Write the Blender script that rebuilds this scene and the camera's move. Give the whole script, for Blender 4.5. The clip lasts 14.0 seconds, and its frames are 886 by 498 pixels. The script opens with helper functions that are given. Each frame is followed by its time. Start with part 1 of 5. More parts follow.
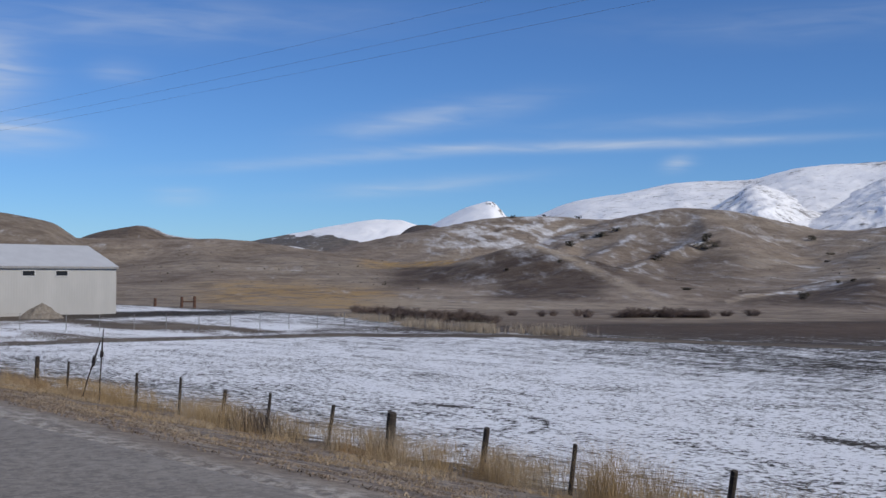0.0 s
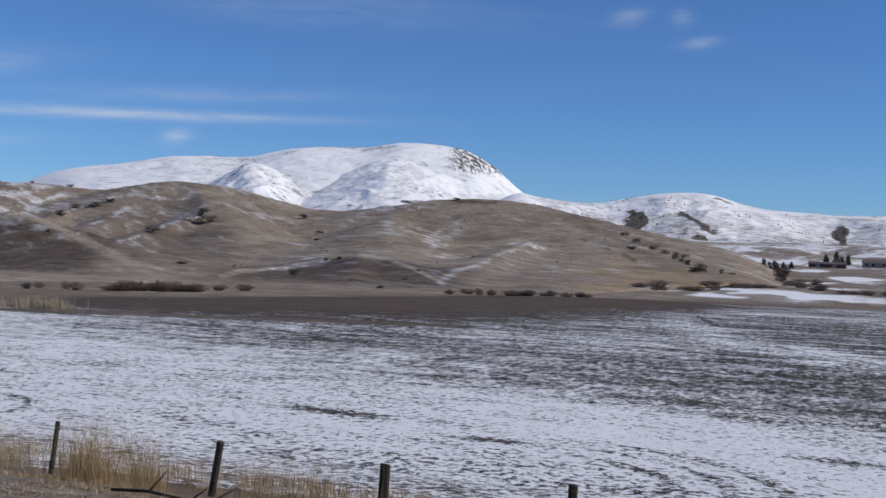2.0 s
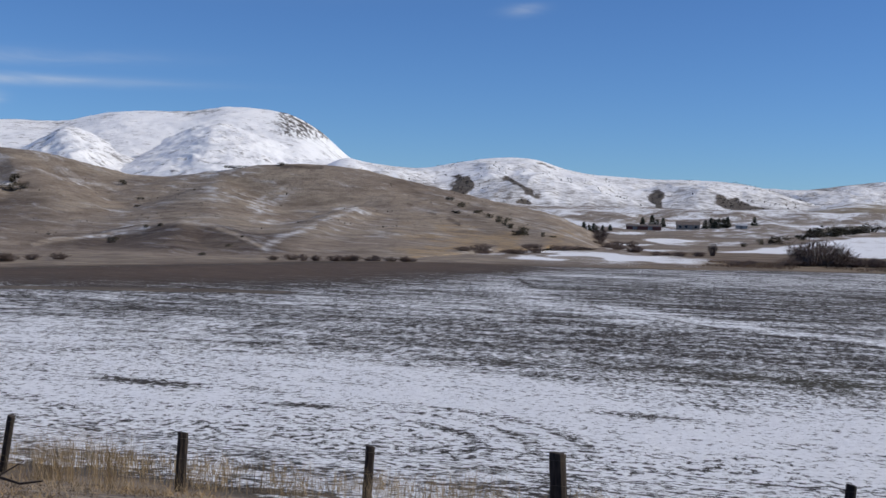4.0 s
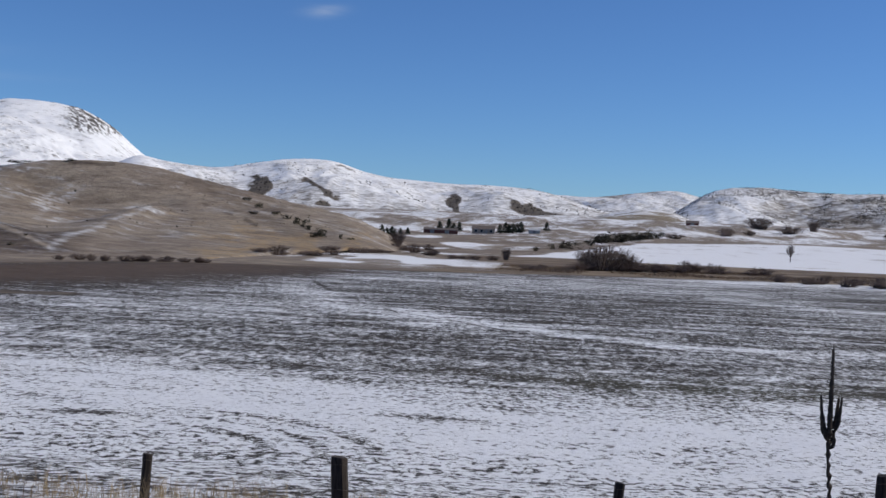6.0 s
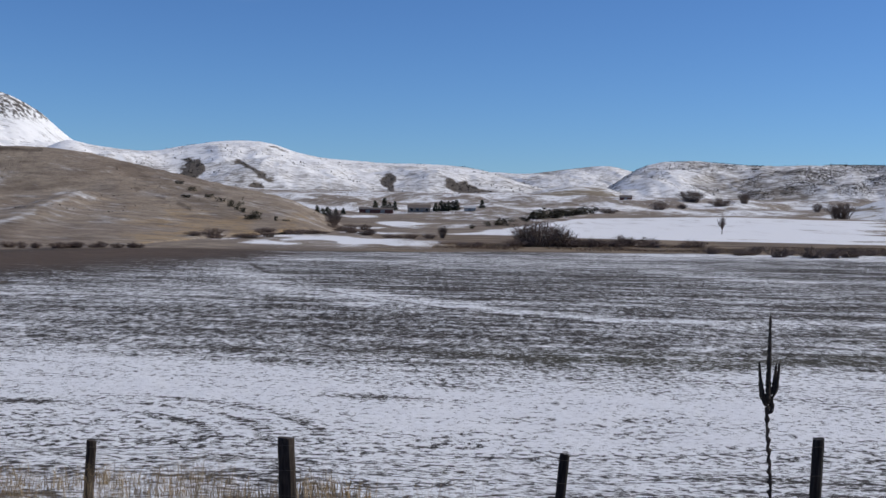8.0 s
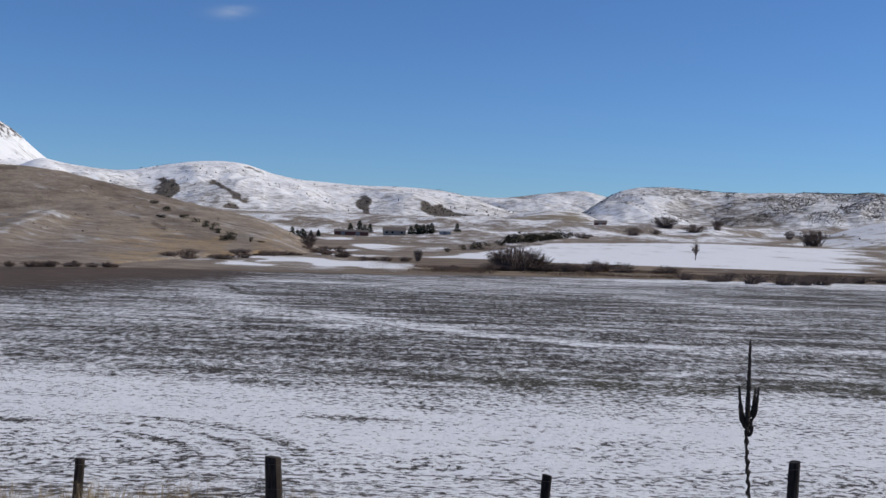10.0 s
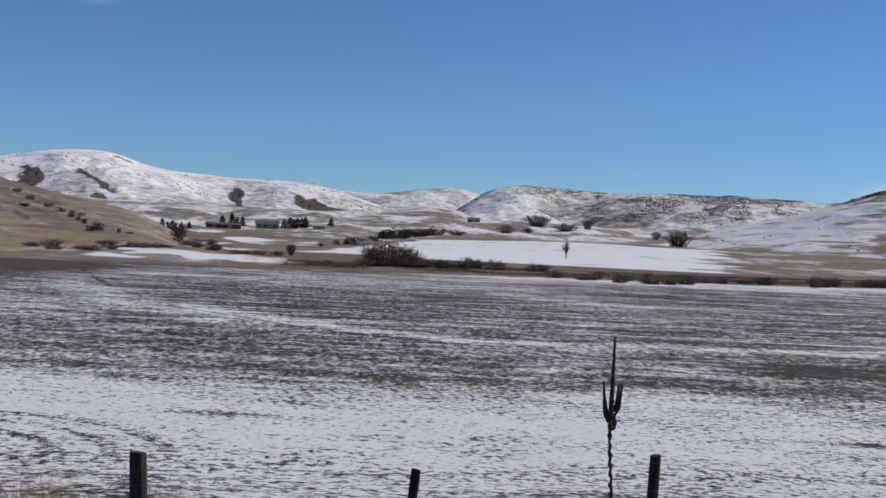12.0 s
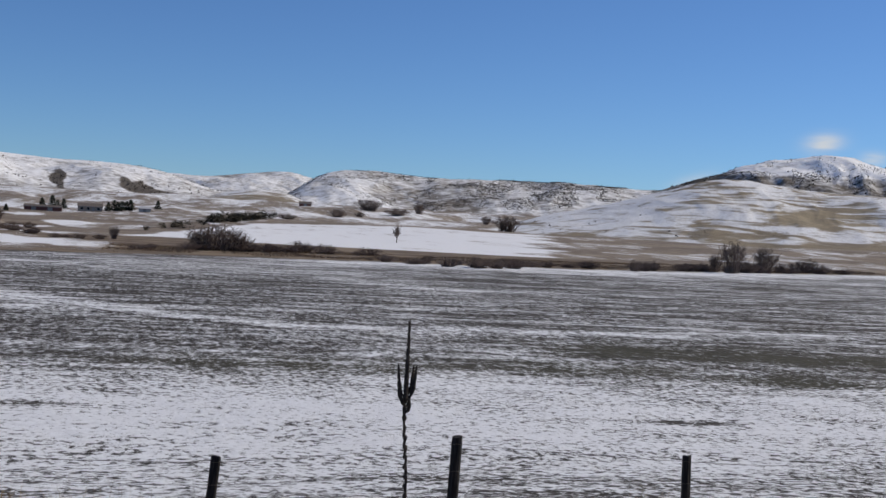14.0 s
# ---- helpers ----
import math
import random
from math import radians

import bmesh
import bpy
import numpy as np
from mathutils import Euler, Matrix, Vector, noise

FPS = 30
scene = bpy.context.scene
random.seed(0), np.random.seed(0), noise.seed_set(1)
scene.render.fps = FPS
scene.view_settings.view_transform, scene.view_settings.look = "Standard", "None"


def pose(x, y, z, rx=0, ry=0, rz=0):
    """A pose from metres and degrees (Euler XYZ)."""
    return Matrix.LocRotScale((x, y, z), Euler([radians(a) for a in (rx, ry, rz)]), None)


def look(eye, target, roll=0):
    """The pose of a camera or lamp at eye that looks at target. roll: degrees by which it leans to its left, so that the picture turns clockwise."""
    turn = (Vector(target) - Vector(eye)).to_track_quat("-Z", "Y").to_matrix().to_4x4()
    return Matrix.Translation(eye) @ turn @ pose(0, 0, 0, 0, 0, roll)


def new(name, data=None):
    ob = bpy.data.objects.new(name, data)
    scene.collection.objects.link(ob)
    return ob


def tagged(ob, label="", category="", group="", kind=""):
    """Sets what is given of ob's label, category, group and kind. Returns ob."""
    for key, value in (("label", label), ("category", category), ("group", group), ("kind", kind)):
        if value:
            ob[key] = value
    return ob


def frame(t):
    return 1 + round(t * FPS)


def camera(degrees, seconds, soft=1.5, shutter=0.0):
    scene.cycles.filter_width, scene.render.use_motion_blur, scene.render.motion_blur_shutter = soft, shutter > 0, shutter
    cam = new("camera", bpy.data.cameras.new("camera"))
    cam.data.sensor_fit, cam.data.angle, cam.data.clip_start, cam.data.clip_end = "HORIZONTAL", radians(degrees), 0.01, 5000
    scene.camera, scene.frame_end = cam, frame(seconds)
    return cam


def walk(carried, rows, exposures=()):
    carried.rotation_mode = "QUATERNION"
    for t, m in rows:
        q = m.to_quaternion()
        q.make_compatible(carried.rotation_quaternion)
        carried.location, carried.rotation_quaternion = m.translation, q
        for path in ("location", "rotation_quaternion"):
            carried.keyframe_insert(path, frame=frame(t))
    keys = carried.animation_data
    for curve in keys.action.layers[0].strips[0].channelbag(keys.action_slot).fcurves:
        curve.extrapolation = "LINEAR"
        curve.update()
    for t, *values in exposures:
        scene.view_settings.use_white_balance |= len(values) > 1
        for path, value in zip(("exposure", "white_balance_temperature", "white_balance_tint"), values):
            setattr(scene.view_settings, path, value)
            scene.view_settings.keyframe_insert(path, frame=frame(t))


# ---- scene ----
cam = camera(41.50, 14.0)
walk(cam, [
    (0.0, pose(-0.000, 0.000, 0.000, 90.907, -0.461, 48.399)),
    (0.5, pose(-0.029, -0.021, 0.002, 90.081, -1.838, 40.734)),
    (1.0, pose(-0.011, -0.023, 0.005, 90.683, -1.759, 34.243)),
    (1.5, pose(0.009, -0.023, 0.001, 90.810, -1.732, 29.843)),
    (2.0, pose(0.049, -0.014, -0.004, 90.191, -2.091, 24.035)),
    (2.5, pose(0.060, -0.010, -0.009, 89.488, -3.620, 19.030)),
    (2.7, pose(0.088, 0.002, -0.002, 89.363, -3.313, 18.314)),
    (4.8, pose(0.655, 0.040, 0.027, 88.642, -1.339, 12.332)),
    (5.0, pose(0.665, 0.045, 0.036, 89.113, -1.644, 10.779)),
    (5.5, pose(0.663, 0.057, 0.038, 88.980, -2.104, 7.689)),
    (6.0, pose(0.651, 0.063, 0.046, 89.197, -2.429, 5.778)),
    (6.5, pose(0.641, 0.044, 0.032, 90.357, -1.578, 3.853)),
    (7.0, pose(0.638, 0.063, 0.026, 88.586, -0.919, 2.939)),
    (7.2, pose(0.634, 0.062, 0.029, 88.257, -1.072, 2.769)),
    (9.3, pose(0.450, -0.237, 0.039, 88.430, -1.267, 2.371)),
    (9.5, pose(0.436, -0.267, 0.044, 88.676, -1.420, 1.878)),
    (10.0, pose(0.440, -0.318, 0.046, 89.429, -1.885, 1.387)),
    (10.5, pose(0.438, -0.353, 0.051, 89.677, -1.565, 0.408)),
    (11.0, pose(0.439, -0.355, 0.049, 89.636, -1.322, 0.045)),
    (11.5, pose(0.432, -0.359, 0.043, 89.255, -2.124, -2.165)),
    (12.0, pose(0.453, -0.364, 0.045, 89.465, -2.863, -4.784)),
    (12.5, pose(0.497, -0.401, 0.043, 89.619, -2.359, -7.270)),
    (13.0, pose(0.604, -0.404, 0.048, 89.521, -2.660, -8.475)),
    (13.5, pose(0.740, -0.379, 0.058, 89.067, -2.923, -11.062)),
    (14.0, pose(0.825, -0.373, 0.051, 89.121, -3.088, -12.997)),
], [(0, -0.04, 6550, 10), (2.5, 0.0, 6700, 10), (5, 0.0, 6800, 10), (9.5, 0.0, 6900, 10), (14, -0.02, 7250, 10)])

# ---- light: clear winter day, sun over the east shoulder of the road ----
SUN_AZ, SUN_EL = -78.0, 38.0          # degrees, azimuth counted from +y towards -x
world = bpy.data.worlds.new("sky")
scene.world = world
world.use_nodes = True
wn, wl = world.node_tree.nodes, world.node_tree.links
wn.clear()
w_out, w_bg = wn.new("ShaderNodeOutputWorld"), wn.new("ShaderNodeBackground")
w_sky = wn.new("ShaderNodeTexSky")
w_sky.sky_type, w_sky.sun_disc = "NISHITA", False
w_sky.sun_elevation, w_sky.sun_rotation = radians(SUN_EL), radians(-SUN_AZ)
w_sky.altitude, w_sky.air_density, w_sky.dust_density, w_sky.ozone_density = 1700, 1.0, 0.2, 3.0
w_bg.inputs["Strength"].default_value = 0.077


def w_math(op, a, b=0.0):
    t = wn.new("ShaderNodeMath")
    t.operation = op
    for i, v in enumerate((a, b)):
        if isinstance(v, (int, float)):
            t.inputs[i].default_value = v
        else:
            wl.new(v, t.inputs[i])
    return t.outputs[0]


# thin high cloud, by azimuth and height over the horizon in degrees
w_dir = wn.new("ShaderNodeSeparateXYZ")
wl.new(wn.new("ShaderNodeTexCoord").outputs["Generated"], w_dir.inputs[0])
w_az = w_math("MULTIPLY", w_math("ARCTAN2", w_math("MULTIPLY", w_dir.outputs[0], -1.0), w_dir.outputs[1]), 57.2958)
w_el = w_math("MULTIPLY", w_math("ARCSINE", w_dir.outputs[2]), 57.2958)
w_uv = wn.new("ShaderNodeCombineXYZ")
wl.new(w_math("MULTIPLY", w_az, 0.10), w_uv.inputs[0])
wl.new(w_math("MULTIPLY", w_el, 0.7), w_uv.inputs[1])
w_noise = wn.new("ShaderNodeTexNoise")
w_noise.inputs["Scale"].default_value, w_noise.inputs["Detail"].default_value, w_noise.inputs["Distortion"].default_value = 2.2, 7.0, 0.7
wl.new(w_uv.outputs[0], w_noise.inputs["Vector"])
w_tex = w_math("SUBTRACT", w_math("MULTIPLY", w_noise.outputs["Fac"], 1.9), 0.38)
# azimuth, height, half length, half thickness, slope, density
CLOUDS = [(53, 5.3, 7, 0.28, -0.09, 0.42), (40.5, 5.98, 8.5, 0.24, -0.022, 0.70), (49, 7.3, 4.5, 0.6, -0.17, 0.45), (36, 7.1, 6, 0.35, -0.04, 0.26), (49.5, 4.0, 4.5, 0.36, -0.09, 0.42),
          (70.5, 8.8, 2.2, 1.6, 0, 1.0), (69, 6.0, 2.6, 0.7, 0, 0.75), (64, 9.1, 1.2, 0.45, 0, 0.35), (61, 3.3, 1.3, 0.4, 0, 0.35), (37.1, 5.05, 0.7, 0.35, -0.2, 0.55),
          (15.4, 11.6, 0.9, 0.4, -0.2, 0.28), (12.9, 11.6, 0.5, 0.4, 0, 0.28), (12.0, 10.4, 0.9, 0.26, -0.1, 0.32), (62, 11.5, 9, 0.9, -0.05, 0.28), (30, 11.5, 9, 0.8, 0, 0.15),
          (-30.8, 5.0, 0.75, 0.42, -0.1, 1.5), (-33.0, 4.35, 0.6, 0.3, 0, 1.2), (-24.9, 3.0, 1.0, 0.35, -0.3, 0.7)]
w_sum = 0.0
for c_az, c_el, c_l, c_t, c_s, c_d in CLOUDS:
    u = w_math("DIVIDE", w_math("SUBTRACT", w_az, c_az), c_l)
    v = w_math("DIVIDE", w_math("SUBTRACT", w_math("SUBTRACT", w_el, c_el), w_math("MULTIPLY", w_math("SUBTRACT", w_az, c_az), c_s)), c_t)
    q = w_math("ADD", w_math("POWER", w_math("ABSOLUTE", u), 2.0), w_math("POWER", w_math("ABSOLUTE", v), 2.0))
    w_sum = w_math("ADD", w_math("MULTIPLY", w_math("EXPONENT", w_math("MULTIPLY", q, -1.0)), c_d), w_sum)
w_cloud = w_math("MINIMUM", w_math("MAXIMUM", w_math("MULTIPLY", w_sum, w_tex), 0.0), 0.9)
w_tint = wn.new("ShaderNodeMix")
w_tint.data_type, w_tint.blend_type = "RGBA", "MULTIPLY"
w_tint.inputs[0].default_value, w_tint.inputs[7].default_value = 1.0, (0.555, 0.87, 1.31, 1)
wl.new(w_sky.outputs[0], w_tint.inputs[6])
w_mix = wn.new("ShaderNodeMix")
w_mix.data_type = "RGBA"
wl.new(w_cloud, w_mix.inputs[0])
wl.new(w_tint.outputs[2], w_mix.inputs[6])
w_mix.inputs[7].default_value = (7.6, 8.4, 9.6, 1)
wl.new(w_mix.outputs[2], w_bg.inputs["Color"])
wl.new(w_bg.outputs[0], w_out.inputs["Surface"])

sun = new("sun", bpy.data.lights.new("sun", "SUN"))
sun.data.energy, sun.data.angle, sun.data.color = 3.05, radians(0.55), (1.0, 0.945, 0.85)
_a, _e = radians(SUN_AZ), radians(SUN_EL)
sun.matrix_world = look((-math.sin(_a) * math.cos(_e) * 50, math.cos(_a) * math.cos(_e) * 50, math.sin(_e) * 50), (0, 0, 0))


# ---- node helpers ----
class Mat:
    """A node material with short-hands for the nodes used here."""

    def __init__(self, name):
        self.m = bpy.data.materials.new(name)
        self.m.use_nodes = True
        self.n, self.l = self.m.node_tree.nodes, self.m.node_tree.links
        self.b = self.n["Principled BSDF"]
        self.b.inputs["Roughness"].default_value = 0.9
        self.b.inputs["Specular IOR Level"].default_value = 0.25

    def put(self, sock, v):
        if isinstance(v, (int, float)):
            sock.default_value = v
        elif isinstance(v, tuple):
            sock.default_value = (*v, 1) if len(v) == 3 and sock.type == "RGBA" else v
        else:
            self.l.new(v, sock)

    def pos(self, sx=1.0, sy=1.0, sz=1.0):
        g = self.n.new("ShaderNodeNewGeometry")
        return self.scaled(g.outputs["Position"], sx, sy, sz)

    def obj(self, sx=1.0, sy=1.0, sz=1.0):
        g = self.n.new("ShaderNodeTexCoord")
        return self.scaled(g.outputs["Object"], sx, sy, sz)

    def scaled(self, v, sx, sy, sz):
        k = self.n.new("ShaderNodeVectorMath")
        k.operation = "MULTIPLY"
        self.l.new(v, k.inputs[0])
        k.inputs[1].default_value = (sx, sy, sz)
        return k.outputs[0]

    def noise(self, vec, scale, detail=4.0, rough=0.55, dist=0.0):
        t = self.n.new("ShaderNodeTexNoise")
        t.inputs["Scale"].default_value, t.inputs["Detail"].default_value = scale, detail
        t.inputs["Roughness"].default_value, t.inputs["Distortion"].default_value = rough, dist
        self.l.new(vec, t.inputs["Vector"])
        return t.outputs["Fac"]

    def math(self, op, a, b=0.0, c=0.0):
        t = self.n.new("ShaderNodeMath")
        t.operation = op
        for i, v in enumerate((a, b, c)):
            self.put(t.inputs[i], v)
        return t.outputs[0]

    def step(self, v, lo, hi):
        t = self.n.new("ShaderNodeMapRange")
        t.interpolation_type = "SMOOTHSTEP"
        self.put(t.inputs["Value"], v)
        self.put(t.inputs["From Min"], lo)
        self.put(t.inputs["From Max"], hi)
        return t.outputs["Result"]

    def mix(self, f, a, b):
        t = self.n.new("ShaderNodeMix")
        t.data_type = "RGBA"
        self.put(t.inputs[0], f)
        self.put(t.inputs[6], a)
        self.put(t.inputs[7], b)
        return t.outputs[2]

    def turned(self, degrees, sx, sy, sz):
        t = self.n.new("ShaderNodeVectorRotate")
        t.rotation_type = "Z_AXIS"
        t.inputs["Angle"].default_value = radians(degrees)
        self.l.new(self.n.new("ShaderNodeNewGeometry").outputs["Position"], t.inputs["Vector"])
        return self.scaled(t.outputs[0], sx, sy, sz)

    def attr(self, name):
        t = self.n.new("ShaderNodeAttribute")
        t.attribute_name = name
        return t.outputs["Fac"]

    def rnd(self):
        return self.n.new("ShaderNodeObjectInfo").outputs["Random"]

    def island(self):
        return self.n.new("ShaderNodeNewGeometry").outputs["Random Per Island"]

    def up(self):
        s = self.n.new("ShaderNodeSeparateXYZ")
        self.l.new(self.n.new("ShaderNodeNewGeometry").outputs["Normal"], s.inputs[0])
        return s.outputs[2]

    def bump(self, h, strength=0.4, distance=0.05):
        t = self.n.new("ShaderNodeBump")
        t.inputs["Strength"].default_value, t.inputs["Distance"].default_value = strength, distance
        self.l.new(h, t.inputs["Height"])
        self.l.new(t.outputs[0], self.b.inputs["Normal"])

    def done(self, color, rough=None):
        self.put(self.b.inputs["Base Color"], color)
        if rough is not None:
            self.put(self.b.inputs["Roughness"], rough)
        return self.m


SNOW = (0.87, 0.885, 0.90)
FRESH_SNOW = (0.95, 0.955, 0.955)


def hill_material(name, dry, dark, pale, snow_size, size=1.0, soft=0.07, turn=0, cover=1.0, strata=False):
    """Winter grassland: dry grass in two tones, dark brush and painted shade, and snow where the attribute says so."""
    k = Mat(name)
    p = k.pos()
    broad = k.noise(p, 0.012 / size, 5, 0.6, 0.6)
    fine = k.noise(k.pos(1, 1, 1), 0.22 / size, 6, 0.75)
    c = k.mix(k.step(broad, 0.38, 0.66), dry, pale)
    c = k.mix(k.math("MULTIPLY", k.step(k.noise(k.pos(1, 1, 1.5), 0.045 / size, 6, 0.7, 0.8), 0.44, 0.66), 0.5), c, dark)
    c = k.mix(k.math("MULTIPLY", k.step(fine, 0.40, 0.68), 0.5), c, dark)
    c = k.mix(k.math("MULTIPLY", k.step(k.noise(k.pos(0.35, 0.35, 3.2), 0.30 / size, 6, 0.7, 0.5), 0.46, 0.64), 0.24), c, pale)
    c = k.mix(k.math("MULTIPLY", k.step(k.noise(p, 0.13 / size, 7, 0.78), 0.46, 0.62), 0.24), c, dark)
    c = k.mix(k.math("MULTIPLY", k.attr("ochre"), k.step(fine, 0.62, 0.42)), c, (0.43, 0.275, 0.10))
    # bright: pale grass, and the sunlit crest edges painted in
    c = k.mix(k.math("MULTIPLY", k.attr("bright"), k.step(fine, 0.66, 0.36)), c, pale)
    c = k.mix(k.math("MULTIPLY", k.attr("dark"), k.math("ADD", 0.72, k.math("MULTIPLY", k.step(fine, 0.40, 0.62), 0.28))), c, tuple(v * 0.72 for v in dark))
    lie = k.turned(turn, 0.3, 1, 1) if turn else k.pos(0.4, 0.4, 4.5) if strata else k.pos(1, 1, 1.6)
    s = k.math("ADD", k.math("MULTIPLY", k.noise(lie, snow_size, 5 if strata else 8, 0.6 if strata else 0.72, 0.8 if strata else 0.4), 0.8), k.math("MULTIPLY", k.noise(p, snow_size * 0.13, 3), 0.35))
    edge = k.math("SUBTRACT", 1.02, k.attr("snow"))
    s = k.step(s, k.math("SUBTRACT", edge, soft), k.math("ADD", edge, soft))
    if cover < 1:
        s = k.math("MULTIPLY", s, k.math("ADD", cover - 0.3, k.math("MULTIPLY", k.step(k.noise(p, 0.9, 5, 0.75), 0.35, 0.65), 0.4)))
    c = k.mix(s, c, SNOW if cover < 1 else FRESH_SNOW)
    grain = k.noise(p, 1.1 / size, 4, 0.7)
    c = k.mix(k.math("MULTIPLY", k.step(grain, 0.48, 0.66), k.math("SUBTRACT", 0.40, k.math("MULTIPLY", s, 0.32))), c, dark)
    k.bump(k.math("ADD", fine, k.math("MULTIPLY", grain, 0.5)), 0.6, 0.7 * size)
    return k.done(c, 0.92)


m_grass_hill = hill_material("dry_grass_hill", (0.315, 0.255, 0.195), (0.098, 0.068, 0.048), (0.38, 0.315, 0.235), 0.24, 1.0, 0.14, 35, 0.72)
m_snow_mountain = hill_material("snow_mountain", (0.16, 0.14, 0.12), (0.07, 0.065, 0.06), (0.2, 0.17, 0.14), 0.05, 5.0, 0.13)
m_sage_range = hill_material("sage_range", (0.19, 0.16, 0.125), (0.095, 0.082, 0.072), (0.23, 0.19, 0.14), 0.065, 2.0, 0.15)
m_pale_hill = hill_material("pale_snowy_hill", (0.29, 0.235, 0.16), (0.16, 0.13, 0.095), (0.36, 0.295, 0.19), 0.085, 1.2, 0.065, 0, 0.97, True)


def ground_material():
    """Fields, verge and valley floor: stubble, soil and grass under thin snow."""
    k = Mat("winter_fields")
    p = k.pos()
    clod = k.noise(k.pos(0.62, 0.62, 1), 7.2, 6, 0.78)
    patch = k.noise(k.pos(0.4, 0.8, 1), 1.0, 6, 0.72, 0.5)
    broad = k.noise(k.pos(0.6, 1, 1), 0.06, 3, 0.5)
    tuft = k.noise(k.pos(1.0, 0.44, 1), 2.6, 7, 0.82)
    lane = k.noise(k.pos(0.07, 0.80, 1), 1.0, 7, 0.72)
    streak = k.noise(k.pos(1.0, 0.22, 1), 0.16, 7, 0.7)
    lined = k.attr("rows")
    mixd = k.math("ADD", k.math("MULTIPLY", clod, k.math("SUBTRACT", 0.72, k.math("MULTIPLY", lined, 0.42))),
                  k.math("ADD", k.math("MULTIPLY", patch, 0.22), k.math("MULTIPLY", k.math("MULTIPLY", tuft, lined), 0.42)))
    mixd = k.math("ADD", mixd, k.math("MULTIPLY", broad, 0.06))
    mixd = k.math("ADD", mixd, k.math("MULTIPLY", k.math("SUBTRACT", streak, 0.5), k.math("MULTIPLY", k.attr("far"), 0.75)))
    mixd = k.math("ADD", mixd, k.math("MULTIPLY", k.math("SUBTRACT", lane, 0.5), k.math("ADD", k.math("MULTIPLY", lined, 0.14), k.math("MULTIPLY", k.attr("lanes"), 0.26))))
    edge = k.math("SUBTRACT", 1.0, k.attr("snow"))
    blur = k.math("ADD", k.math("MULTIPLY", k.attr("far"), 0.07), k.math("MULTIPLY", lined, 0.029))
    s = k.step(mixd, k.math("SUBTRACT", k.math("SUBTRACT", edge, 0.026), blur), k.math("ADD", k.math("ADD", edge, 0.028), blur))
    soil = k.mix(k.step(clod, 0.35, 0.7), (0.028, 0.024, 0.020), (0.080, 0.067, 0.052))
    soil = k.mix(lined, soil, k.mix(k.step(tuft, 0.40, 0.62), (0.022, 0.018, 0.014), (0.074, 0.061, 0.045)))
    soil = k.mix(k.math("MULTIPLY", k.attr("weed"), 0.8), soil, k.mix(k.step(clod, 0.35, 0.7), (0.030, 0.028, 0.016), (0.095, 0.088, 0.050)))
    grass = k.mix(k.step(k.noise(p, 0.35, 5, 0.65), 0.35, 0.68), (0.185, 0.146, 0.110), (0.33, 0.27, 0.20))
    grass = k.mix(k.math("MULTIPLY", k.step(k.noise(k.pos(0.5, 1, 1), 0.05, 5, 0.65), 0.42, 0.58), 0.6), grass, (0.140, 0.106, 0.080))
    c = k.mix(k.attr("grass"), soil, grass)
    c = k.mix(k.attr("creek"), c, k.mix(k.step(k.noise(k.pos(0.4, 1, 1), 0.13, 6, 0.7), 0.40, 0.62), (0.105, 0.074, 0.052), (0.26, 0.195, 0.125)))
    c = k.mix(k.attr("plough"), c, k.mix(k.step(patch, 0.35, 0.65), (0.080, 0.055, 0.038), (0.120, 0.084, 0.058)))
    dead = k.mix(k.step(k.noise(k.pos(1, 0.8, 1), 2.6, 8, 0.82), 0.42, 0.60), (0.135, 0.108, 0.088), (0.40, 0.335, 0.265))
    dead = k.mix(k.math("MULTIPLY", k.step(k.noise(p, 3.6, 6, 0.8), 0.50, 0.60), 0.75), dead, (0.075, 0.060, 0.050))
    c = k.mix(k.math("MULTIPLY", k.attr("litter"), 0.9), c, dead)
    gravel = k.mix(k.step(k.noise(p, 7, 6, 0.8), 0.40, 0.62), (0.20, 0.175, 0.148), (0.50, 0.45, 0.385))
    c = k.mix(k.attr("gravel"), c, gravel)
    thin = k.step(k.noise(k.pos(0.8, 1, 1), 9.0, 4, 0.7), 0.30, 0.62)
    s = k.math("MULTIPLY", s, k.math("ADD", 0.84, k.math("MULTIPLY", thin, 0.16)))
    c = k.mix(s, c, SNOW)
    k.bump(k.math("ADD", clod, k.math("MULTIPLY", patch, 1.5)), 0.8, 0.07)
    return k.done(c, 0.9)


m_ground = ground_material()


# ---- terrain ----
def hash2(ix, iy, seed):
    v = np.sin(ix * 127.1 + iy * 311.7 + seed * 74.7) * 43758.5453
    return v - np.floor(v)


def vnoise(x, y, seed=0):
    ix, iy = np.floor(x), np.floor(y)
    fx, fy = x - ix, y - iy
    fx, fy = fx * fx * (3 - 2 * fx), fy * fy * (3 - 2 * fy)
    a, b = hash2(ix, iy, seed), hash2(ix + 1, iy, seed)
    c, d = hash2(ix, iy + 1, seed), hash2(ix + 1, iy + 1, seed)
    return (a + (b - a) * fx) * (1 - fy) + (c + (d - c) * fx) * fy


def fbm(x, y, seed=0, octaves=5, ridged=False):
    out, amp, tot = 0, 1.0, 0
    for i in range(octaves):
        n = vnoise(x * 2 ** i, y * 2 ** i, seed + i * 7)
        out = out + amp * (1 - np.abs(2 * n - 1) if ridged else n)
        tot += amp
        amp *= 0.5
    return out / tot


def sm(a, b, x):
    t = np.clip((x - a) / (b - a), 0, 1)
    return t * t * (3 - 2 * t)


